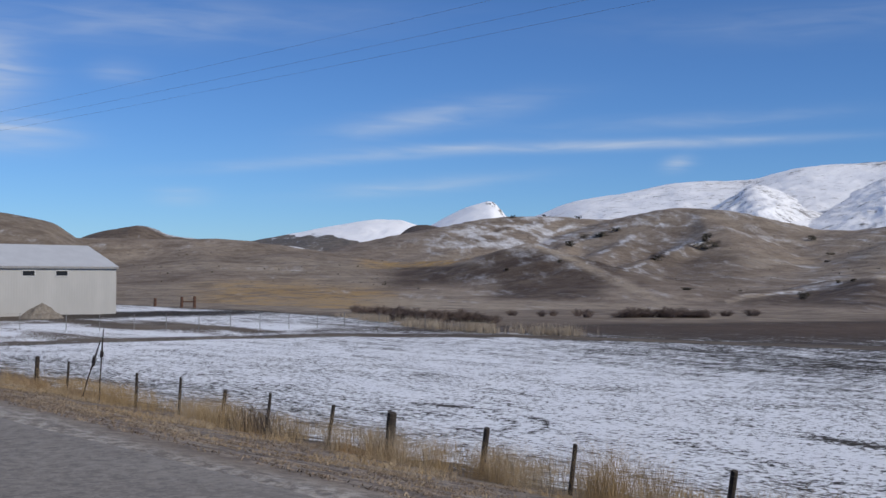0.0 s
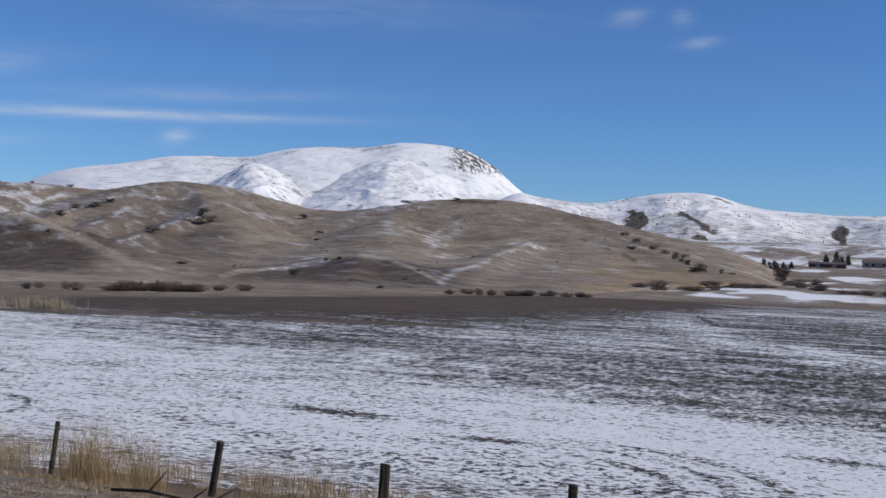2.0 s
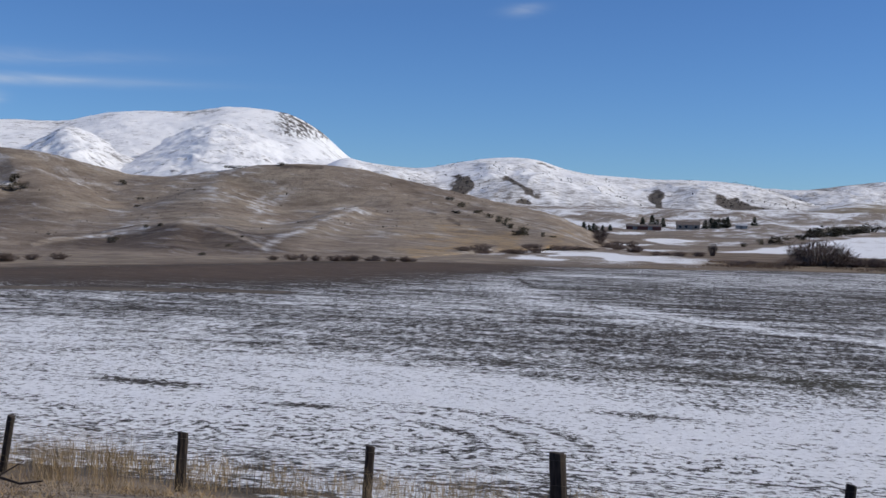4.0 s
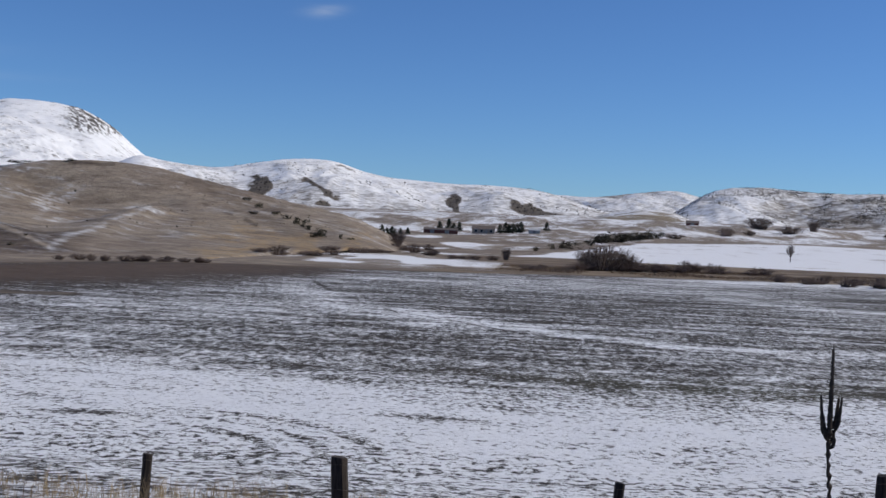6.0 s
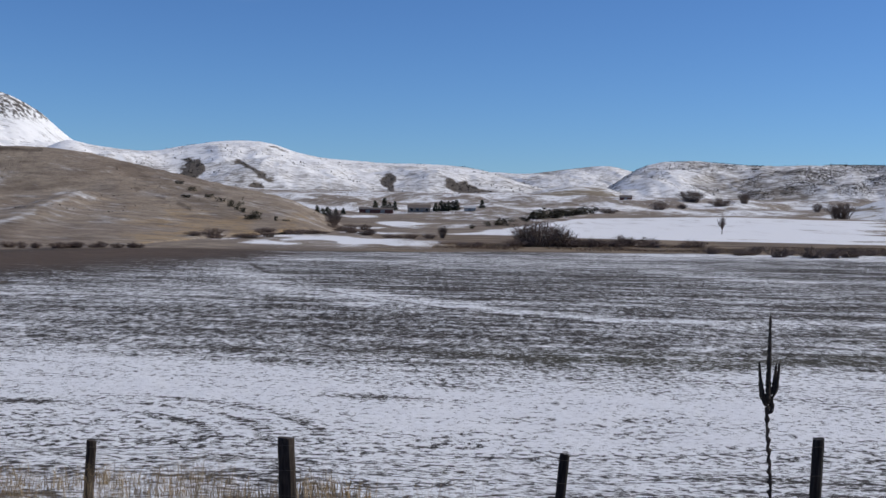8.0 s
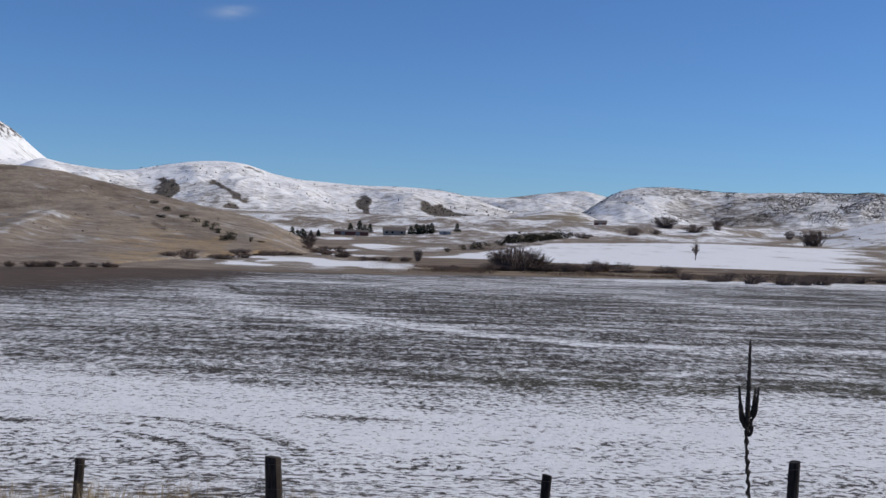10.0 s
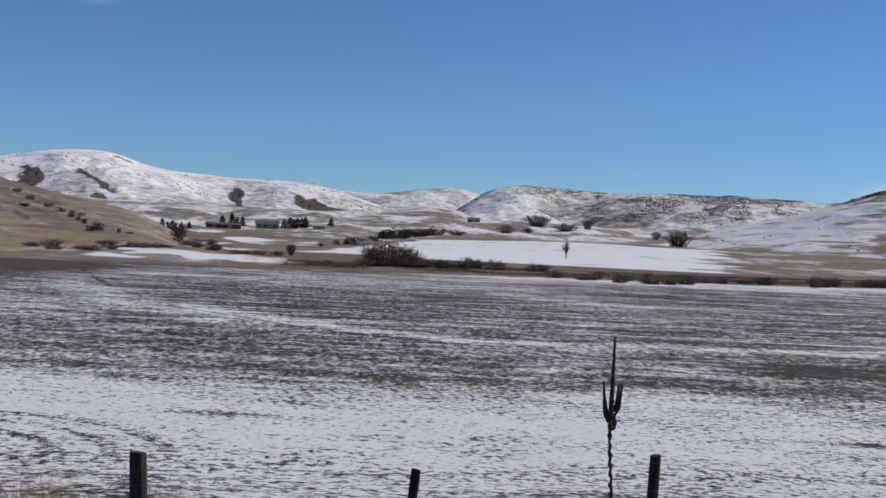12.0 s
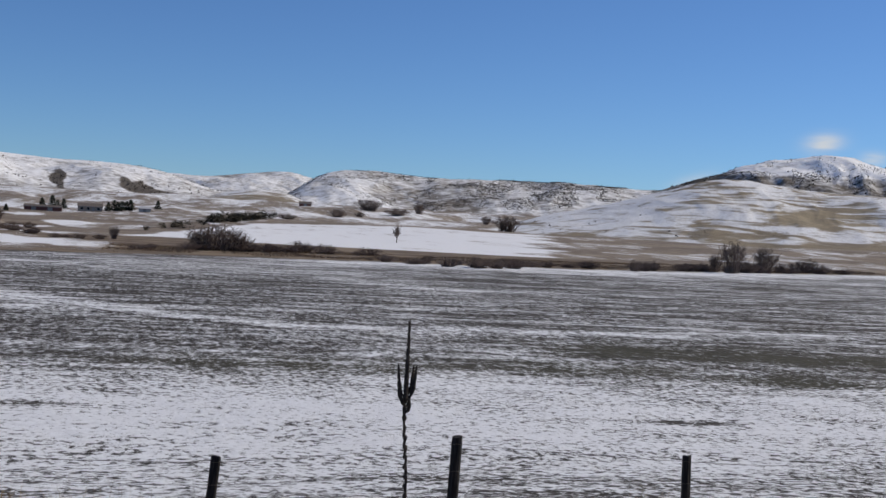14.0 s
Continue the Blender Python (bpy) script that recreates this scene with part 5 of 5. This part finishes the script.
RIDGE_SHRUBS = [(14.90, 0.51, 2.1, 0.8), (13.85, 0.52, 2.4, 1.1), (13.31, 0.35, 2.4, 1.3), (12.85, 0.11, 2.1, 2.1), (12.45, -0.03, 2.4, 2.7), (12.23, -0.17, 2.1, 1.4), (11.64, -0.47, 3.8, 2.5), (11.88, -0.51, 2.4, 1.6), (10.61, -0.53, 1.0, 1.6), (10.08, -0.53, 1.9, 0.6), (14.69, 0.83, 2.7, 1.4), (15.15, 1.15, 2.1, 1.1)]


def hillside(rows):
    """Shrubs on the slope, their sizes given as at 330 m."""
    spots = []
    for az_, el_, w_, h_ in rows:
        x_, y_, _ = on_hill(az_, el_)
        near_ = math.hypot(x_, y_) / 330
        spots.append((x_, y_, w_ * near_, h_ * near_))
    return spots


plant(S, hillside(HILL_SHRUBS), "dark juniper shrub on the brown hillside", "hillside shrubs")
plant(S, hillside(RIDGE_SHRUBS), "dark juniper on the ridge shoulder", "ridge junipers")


def brush_row(x0, y0, x1, y1, n, spread, w, h, label, group, kind=B):
    """A loose row of brush between two points."""
    spots = []
    for i in range(n):
        f = (i + rnd.uniform(-0.4, 0.4)) / max(1, n - 1)
        ww = w * rnd.uniform(0.6, 1.4)
        spots.append((x0 + (x1 - x0) * f + rnd.uniform(-spread, spread) * 0.5, y0 + (y1 - y0) * f + rnd.uniform(-spread, spread), ww, h * rnd.uniform(0.6, 1.3)))
    plant(kind, spots, label, group)


brush_row(-92, 70.5, -70, 68, 13, 0.8, 1.6, 0.7, "dark brush behind the reeds", "ditch brush")
brush_row(-71.5, 86.5, -66.5, 93, 9, 0.5, 1.8, 0.85, "dark hedge bush at the foot of the hill", "foothill hedge")
brush_row(-50, 123, -40, 133, 8, 0.6, 1.7, 0.6, "small dark bush along the hill foot", "hill foot bushes")
brush_row(4, 170, 24, 183, 8, 3, 3.2, 1.1, "low dark brush on the creek bank", "creek brush")
brush_row(30, 153, 62, 168, 10, 3, 3.0, 0.9, "low reddish brush on the creek bank", "creek brush")
brush_row(70, 168, 132, 208, 12, 3, 3.2, 1.2, "brown bare brush along the far field edge", "far edge brush")
brush_row(-44, 176, -34, 225, 8, 2, 3.0, 0.9, "low brown brush below the ridge", "ridge foot brush")
brush_row(-38, 270, -16, 200, 10, 4, 2.6, 0.8, "low brown brush in the valley", "valley brush")
brush_row(14, 410, 36, 505, 9, 3, 7, 2.6, "dark round bush by the white field", "field bushes", S)
brush_row(-4, 163, 30, 184, 14, 3, 3.0, 1.0, "low dark brush on the creek bank", "creek brush")
k = Mat("creek_grass")
m_creek = k.done(k.mix(k.step(k.noise(k.pos(1, 0.4, 1), 0.09, 4, 0.6), 0.42, 0.6), k.mix(k.island(), (0.13, 0.085, 0.058), (0.22, 0.15, 0.10)), k.mix(k.island(), (0.20, 0.14, 0.088), (0.30, 0.22, 0.14))), 0.85)
cx, cy, cm = clumpy(150000, -30, 150, 118, 225, 83, 6, 0.5)
band = cy - field_edge(cx)
ok = (band > 3) & (band < 34 + 14 * (cm - 0.5)) & (cx > -8)
blades("creek_grass", cx[ok], cy[ok], rng.uniform(0.12, 0.42, ok.sum()), rng.uniform(0.015, 0.04, ok.sum()), 0.5, m_creek, "tan dry grass along the creek", "grass")



def scatter(name, hill_name, n, size, quads, weight, material, label, category, seed):
    """Small shrubs strewn over a hill, as one mesh of leafy tufts."""
    X, Y, Z, A, V = HILLS[hill_name]
    r_ = np.random.default_rng(seed)
    i, j = r_.integers(0, X.shape[0] - 1, n * 6), r_.integers(0, X.shape[1] - 15, n * 6)
    fi, fj = r_.uniform(0, 1, n * 6), r_.uniform(0, 1, n * 6)

    def at(G):
        return (G[i, j] * (1 - fi) + G[i + 1, j] * fi) * (1 - fj) + (G[i, j + 1] * (1 - fi) + G[i + 1, j + 1] * fi) * fj

    x, y, z, a, v = at(X), at(Y), at(Z), at(A), at(V)
    ok = r_.uniform(0, 1, n * 6) < weight(x, y, z, a, v)
    x, y, z = x[ok][:n], y[ok][:n], z[ok][:n]
    m = len(x)
    sz = size * r_.lognormal(0, 0.35, m)
    c0 = np.stack([x, y, z], -1)[:, None, :] + r_.normal(0, 0.28, (m, quads, 3)) * sz[:, None, None] + np.array([0, 0, 0.3]) * sz[:, None, None]
    u = r_.normal(0, 1, (m, quads, 3))
    u /= np.linalg.norm(u, axis=-1, keepdims=True)
    w = np.cross(u, r_.normal(0, 1, (m, quads, 3)))
    w /= np.linalg.norm(w, axis=-1, keepdims=True)
    h = (sz * 0.42)[:, None, None]
    P = np.stack([c0 - u * h, c0 - w * h * 0.7, c0 + u * h, c0 + w * h * 0.7], 2).reshape(-1, 3)
    F = np.arange(len(P)).reshape(-1, 4)
    return tagged(new(name, mesh_from(name, P.tolist(), F.tolist(), material)), label, category, kind="stuff")


m_farbrush = simple("far_brush", (0.12, 0.105, 0.09), 0.9, 0.35, 0.2, True)
scatter("mountain_sagebrush", "sagebrush_mountain", 62000, 1.15, 3, lambda x, y, z, a, v: sm(0.40, 0.62, fbm(a * 0.9, v * 5, 31, 4)) * (0.25 + 0.75 * sm(-9, -13, a)) * sm(0.02, 0.2, v) * sm(1.0, 0.9, v), m_farbrush, "dark sagebrush dotting a snowy mountainside", "sagebrush", 5)
scatter("range_sagebrush", "snowy_range", 5200, 2.0, 3, lambda x, y, z, a, v: 0.10 * sm(0.5, 0.66, fbm(a * 1.1, v * 6, 33, 4)) + 0.5 * (range_snow(x, y, z, a)[1] > 0.3) * (v < 0.9), m_farbrush, "dark brush on the snowy foothill", "sagebrush", 6)
scatter("knoll_sagebrush", "rocky_knoll", 24000, 1.0, 3, lambda x, y, z, a, v: sm(0.40, 0.55, fbm(a * 1.2, v * 6, 35, 4)) * (1 - 0.75 * sm(3.45, 3.7, np.degrees(np.arctan2(z, np.hypot(x, y))))), m_farbrush, "dark brush covering the knoll", "sagebrush", 7)
scatter("hill_sagebrush", "brown_hills", 1800, 0.2, 5, lambda x, y, z, a, v: sm(0.46, 0.66, fbm(x * 0.05, y * 0.05, 37, 4)) * sm(0.10, 0.2, v), m_sage, "small sagebrush strewn over the brown hills", "sagebrush", 8)
scatter("pale_hill_brush", "pale_hill", 160, 0.5, 5, lambda x, y, z, a, v: sm(0.55, 0.7, fbm(x * 0.03, y * 0.03, 43, 4)), m_farbrush, "scattered brush on the pale hill", "sagebrush", 11)

# lone bare tree in the white field
lone = tagged(new("bare_tree"), "small bare tree alone in a snowy field", "tree")
lone.location = (56, 290, drop(56, 290) - 0.05)
lone.scale = (1.25, 1.25, 1.4)
sticks = [(Vector((0, 0, 0)), Vector((0.03, 0, 1.1)), 0.12, 0.09)]
V, F = cone_sticks(sticks)
trunk = new("trunk", mesh_from("trunk", V, F, m_bark))
trunk.parent = lone
sticks = []
for i in range(46):
    q, w = rnd.uniform(0, 6.28), rnd.uniform(0, 1)
    a = Vector((0.03, 0, rnd.uniform(0.7, 1.2)))
    b = Vector((math.cos(q) * 1.1 * w, math.sin(q) * 1.1 * w, 1.4 + rnd.uniform(0.4, 2.0) * (1 - 0.35 * w * w)))
    sticks.append((a, b, 0.045, 0.012))
    for _ in range(9):
        p0 = a.lerp(b, rnd.uniform(0.4, 1))
        sticks.append((p0, p0 + Vector((rnd.uniform(-0.4, 0.4), rnd.uniform(-0.4, 0.4), rnd.uniform(0, 0.45))), 0.02, 0.008))
V, F = cone_sticks(sticks)
crown = new("crown", mesh_from("crown", V, F, m_brush))
crown.parent = lone


def pine_meshes(rnd):
    V, F = cone_sticks([(Vector((0, 0, -0.02)), Vector((0, 0, 0.95)), 0.035, 0.006)])
    trunk = mesh_from("trunk", V, F, m_bark)
    V, F = [], []
    for i in range(16):
        z = 0.08 + 0.9 * i / 16
        reach = 0.34 * (1 - (z - 0.05)) ** 0.75 + 0.03
        for j in range(9):
            q = rnd.uniform(0, 6.28)
            L = reach * rnd.uniform(0.6, 1.1)
            c0, s0 = math.cos(q), math.sin(q)
            for side in (-1, 1):
                o = len(V)
                V += [Vector((0, 0, z + 0.03)), Vector((c0 * L * 0.6 - s0 * L * 0.28 * side, s0 * L * 0.6 + c0 * L * 0.28 * side, z - 0.01 + rnd.uniform(-0.02, 0.02))),
                      Vector((c0 * L, s0 * L, z - 0.05 * rnd.uniform(0, 1.4))), Vector((c0 * L * 0.5, s0 * L * 0.5, z + 0.035))]
                F.append((o, o + 1, o + 2, o + 3))
    return trunk, mesh_from("crown", V, F, m_needle)


PINES = [pine_meshes(rnd) for _ in range(3)]
for x, y, h in [(-62, 406, 3.6), (-60.5, 420, 4.2), (-67, 490, 2.6), (-66, 506, 2.6), (-63, 610, 4.6), (-57, 599, 6.4), (-52, 603, 5.0), (-30, 587, 4.6), (-28, 601, 5.6), (-24, 594, 5.2), (-20, 598, 5.6), (-7, 610, 4.6), (-26, 597, 4.8), (-22, 600, 5.0), (-55, 606, 4.2), (-61, 412, 3.4), (-64.5, 495, 2.8), (-68.5, 484, 2.4)]:
    pine = tagged(new("pine_tree"), "dark evergreen windbreak tree by the farm", "tree", "farm windbreak")
    pine.location = (x, y, drop(x, y) - 0.05)
    pine.rotation_euler = (0, 0, rnd.uniform(0, 6))
    pine.scale = (h * 1.55, h * 1.55, h * 1.05)
    for nm, me in zip(("trunk", "crown"), rnd.choice(PINES)):
        ob = new(nm, me)
        ob.parent = pine


# ---- buildings ----
def box(bm, x0, x1, y0, y1, z0, z1):
    vs = [bm.verts.new((x, y, z)) for x in (x0, x1) for y in (y0, y1) for z in (z0, z1)]
    for f in ((0, 1, 3, 2), (4, 6, 7, 5), (0, 4, 5, 1), (2, 3, 7, 6), (0, 2, 6, 4), (1, 5, 7, 3)):
        bm.faces.new([vs[i] for i in f])


def metal(name, color, ribs):
    k = Mat(name)
    n = k.noise(k.obj(1, 1, 0.3), 0.8, 5, 0.6)
    c = k.mix(k.step(n, 0.3, 0.75), tuple(v * 0.9 for v in color), color)
    w = k.n.new("ShaderNodeTexWave")
    w.bands_direction = "X"
    w.inputs["Scale"].default_value = ribs
    k.l.new(k.obj(), w.inputs["Vector"])
    k.bump(w.outputs["Fac"], 0.12, 0.03)
    return k.done(c, 0.5)


m_white_metal = metal("white_metal", (0.46, 0.445, 0.415), 1.2)
m_roof_metal = metal("roof_metal", (0.50, 0.51, 0.52), 1.2)
m_trim = simple("grey_trim", (0.28, 0.27, 0.26), 0.6, 0.2, 4)
m_glass = Mat("dark_window").done((0.02, 0.022, 0.026), 0.12)
m_frame = simple("window_frame", (0.5, 0.49, 0.47), 0.6, 0.15, 4)


def holed_wall(bm, length, t, z0, z1, holes):
    """One solid wall from x 0 to length with openings (x, sill, width, height)."""
    xs = sorted({0.0, length, *[h[0] for h in holes], *[h[0] + h[2] for h in holes]})
    zs = sorted({z0, z1, *[h[1] for h in holes], *[h[1] + h[3] for h in holes]})
    made = {}

    def vert(i, k, y):
        if (i, k, y) not in made:
            made[i, k, y] = bm.verts.new((xs[i], y, zs[k]))
        return made[i, k, y]

    def solid(i, k):
        if not (0 <= i < len(xs) - 1 and 0 <= k < len(zs) - 1):
            return False
        x, z = (xs[i] + xs[i + 1]) / 2, (zs[k] + zs[k + 1]) / 2
        return not any(h[0] < x < h[0] + h[2] and h[1] < z < h[1] + h[3] for h in holes)

    for i in range(len(xs) - 1):
        for k in range(len(zs) - 1):
            if not solid(i, k):
                continue
            bm.faces.new([vert(i, k, 0), vert(i + 1, k, 0), vert(i + 1, k + 1, 0), vert(i, k + 1, 0)])
            bm.faces.new([vert(i, k, t), vert(i, k + 1, t), vert(i + 1, k + 1, t), vert(i + 1, k, t)])
            for di, dk, p0, p1 in ((-1, 0, (i, k), (i, k + 1)), (1, 0, (i + 1, k + 1), (i + 1, k)), (0, -1, (i + 1, k), (i, k)), (0, 1, (i, k + 1), (i + 1, k + 1))):
                if not solid(i + di, k + dk):
                    bm.faces.new([vert(*p0, 0), vert(*p1, 0), vert(*p1, t), vert(*p0, t)])


def gable_building(name, label, x, y, turn, length, depth, eave, rise, walls, roof, windows, doors=(), category="building", over=0.25):
    """Local x runs along the front, y goes back. windows, doors: (x, sill, width, height) on the front."""
    thing = tagged(new(name), label, category)
    thing.matrix_basis = pose(x, y, drop(x, y), 0, 0, turn)
    t = 0.18
    holes = sorted(windows + list(doors))
    bm = bmesh.new()
    holed_wall(bm, length, t, -0.3, eave, holes)
    part("front_wall", bm, walls, thing)
    bm = bmesh.new()
    box(bm, 0, length, depth - t, depth, -0.3, eave)
    part("back_wall", bm, walls, thing)
    for x0, x1 in ((0, t), (length - t, length)):
        bm = bmesh.new()
        prof = [(t + 0.002, -0.3), (depth - t - 0.002, -0.3), (depth - t - 0.002, eave), (depth / 2, eave + rise - 0.12), (t + 0.002, eave)]
        ra = [bm.verts.new((x0, yy, zz)) for yy, zz in prof]
        rb = [bm.verts.new((x1, yy, zz)) for yy, zz in prof]
        bm.faces.new(ra)
        bm.faces.new(rb[::-1])
        for i in range(5):
            bm.faces.new((ra[i], rb[i], rb[(i + 1) % 5], ra[(i + 1) % 5]))
        part("gable_wall", bm, walls, thing)
    for side in (0, 1):
        bm = bmesh.new()
        y0 = -over if side == 0 else depth + over
        z0 = eave - rise * over / (depth / 2)
        prof = [(y0, z0 + 0.005), (depth / 2, eave + rise + 0.005), (depth / 2, eave + rise + 0.12), (y0, z0 + 0.12)]
        ra = [bm.verts.new((-over, yy, zz)) for yy, zz in prof]
        rb = [bm.verts.new((length + over, yy, zz)) for yy, zz in prof]
        bm.faces.new(ra)
        bm.faces.new(rb[::-1])
        for i in range(4):
            bm.faces.new((ra[i], rb[i], rb[(i + 1) % 4], ra[(i + 1) % 4]))
        ob = part("roof", bm, roof, thing)
    bm = bmesh.new()
    box(bm, -over, length + over, -over - 0.06, -over - 0.002, eave - rise * over / (depth / 2) - 0.10, eave - rise * over / (depth / 2) + 0.10)
    part("eave_trim", bm, m_trim, thing)
    for hx, hz, hw, hh in windows:
        bm = bmesh.new()
        e = 0.09
        box(bm, hx - e, hx + hw + e, -0.04, -0.003, hz - e, hz)
        box(bm, hx - e, hx + hw + e, -0.04, -0.003, hz + hh, hz + hh + e)
        box(bm, hx - e, hx, -0.04, -0.003, hz + 0.002, hz + hh - 0.002)
        box(bm, hx + hw, hx + hw + e, -0.04, -0.003, hz + 0.002, hz + hh - 0.002)
        win = part("window", bm, m_frame, thing)
        bm = bmesh.new()
        box(bm, hx + 0.002, hx + hw - 0.002, 0.06, 0.09, hz + 0.002, hz + hh - 0.002)
        part("pane", bm, m_glass, win)
    for hx, hz, hw, hh in doors:
        bm = bmesh.new()
        box(bm, hx + 0.004, hx + hw - 0.004, 0.03, 0.10, hz, hz + hh - 0.004)
        part("door", bm, m_trim, thing)
    return thing


# barn: the near corner stands at (-103.6, 50.4); its long wall runs back along the yard
barn = gable_building("barn", "long white metal barn with two small dark windows", -99.0, 20.6, 98.5, 30.2, 10, 4.25, 1.95, m_white_metal, m_roof_metal,
                      [(20.5, 3.45, 1.15, 0.42), (23.8, 3.45, 1.15, 0.42)], category="barn", over=0.15)

k = Mat("gravel_heap")
n = k.noise(k.pos(), 5, 6, 0.7)
k.bump(n, 0.8, 0.1)
m_heap = k.done(k.mix(k.step(n, 0.3, 0.7), (0.16, 0.135, 0.105), (0.30, 0.26, 0.21)), 0.95)
bm = bmesh.new()
bmesh.ops.create_grid(bm, x_segments=36, y_segments=36, size=2.0)
for v in bm.verts:
    r_ = math.hypot(v.co.x, v.co.y * 0.9)
    v.co.z = max(-0.15, 1.4 * (1 - r_ / 1.75) + 0.18 * noise.noise(v.co * 1.7) + 0.05 * noise.noise(v.co * 6)) - 0.06 * max(0, 1.2 - 3 * r_)
heap = part("dirt_mound", bm, m_heap)
heap.location = (-97.9, 40.9, drop(-97.9, 40.9) - 0.02)
tagged(heap, "grey-brown gravel mound in front of the barn", "mound")

m_siding = simple("pale_siding", (0.30, 0.255, 0.21), 0.8, 0.15, 2)
m_shingle = simple("brown_shingles", (0.15, 0.125, 0.11), 0.9, 0.25, 2)
m_red = simple("red_barn_boards", (0.17, 0.075, 0.06), 0.9, 0.3, 2)
gable_building("farmhouse", "low tan farmhouse with a brown roof among pines", -42.5, 566, 4, 11, 7, 2.4, 1.5, m_siding, m_shingle, [(1.2, 0.9, 1.3, 1.1), (4.0, 0.9, 1.3, 1.1), (8.6, 0.9, 1.3, 1.1)], [(6.4, 0.0, 1.0, 2.05)], "house")
gable_building("long_shed", "long low dark farm shed", -64, 548, 4, 16, 5, 1.7, 0.8, m_red, m_shingle, [], [(3, 0, 2, 1.5), (10, 0, 2, 1.5)], "shed")
gable_building("white_shed", "small white farm shed with a dark door", -15.5, 580, 2, 5.6, 4, 1.7, 0.9, m_white_metal, m_roof_metal, [], [(2.0, 0, 1.4, 1.5)], "shed")
gable_building("red_barn", "distant red-brown barn on a snowy rise", 86, 820, -6, 8.5, 6, 2.2, 1.5, m_red, m_shingle, [], [(3.2, 0, 2.0, 1.9)], "barn")

# ---- yard fence and gate posts ----
m_steel = simple("galvanised_steel", (0.22, 0.21, 0.20), 0.5, 0.2, 5)
yard_fence = tagged(new("yard_fence"), "thin steel post and wire fence round the barnyard", "fence")
yp = [(-84.5, 29.5), (-81.5, 32.5), (-79, 34.8), (-77.1, 36.4), (-75.7, 38.3), (-74.6, 40.2), (-73.9, 42.4), (-73.3, 44.6), (-72.8, 46.8), (-72.3, 49), (-71.8, 51.2), (-71.2, 53.3), (-69.4, 55.2), (-66.4, 57.2)]
yz = [drop(*q) for q in yp]
bm = bmesh.new()
tube(bm, (0, 0, -0.25), (0, 0, 1.15), 0.028, 0.026, 6)
first = part("post", bm, m_steel, yard_fence)
first.location = (*yp[0], yz[0])
for q, z in zip(yp[1:], yz[1:]):
    ob = new("post", first.data)
    ob.parent = yard_fence
    ob.location = (*q, z)
for h in (0.25, 0.65, 1.08):
    bm = bmesh.new()
    chain(bm, [(*q, z + h) for q, z in zip(yp, yz)], [0.005] * len(yp), 4)
    part("wire", bm, m_wire, yard_fence)
m_gate = simple("red_brown_wood", (0.12, 0.065, 0.045), 0.9, 0.4, 6)
for gx_, gy_, gh in ((-118.4, 62.4, 0.95), (-114.6, 63.6, 1.15), (-113.6, 64.6, 1.25)):
    bm = bmesh.new()
    tube(bm, (0, 0, -0.3), (0, 0, gh), 0.17, 0.15, 9, 0.06, 4)
    gp = part("gate_post", bm, m_gate)
    gp.location = (gx_, gy_, drop(gx_, gy_))
    tagged(gp, "stout red-brown wooden gate post by the barnyard", "gate post", "gate posts")
bm = bmesh.new()
tube(bm, (-1.0, -1.0, 0.62), (0, 0, 0.66), 0.07, 0.07, 8, 0.03, 3)
part("brace_rail", bm, m_gate, gp)

# ---- overhead cables on their poles ----
line = tagged(new("power_line"), "thin dark overhead cables along the road", "power line")
line.location = (0, 14.0, 0)
for off, z in ((0.0, 4.05), (0.0, 4.28), (0.35, 4.75)):
    bm = bmesh.new()
    span = [Vector((-72 + 122 * i / 48, off, z + 0.9 * ((-61 + 122 * i / 48) / 61) ** 2)) for i in range(49)]
    chain(bm, span, [0.0024] * 49, 4)
    part("cable", bm, m_trim, line)
for xx in (-72, 50):
    bm = bmesh.new()
    z0 = float(ground_height(xx, 14.0)) - 0.5
    tube(bm, (xx, 0.12, z0), (xx, 0.12, 6.1), 0.16, 0.11, 10, 0.03, 6)
    part("pole", bm, m_post, line)
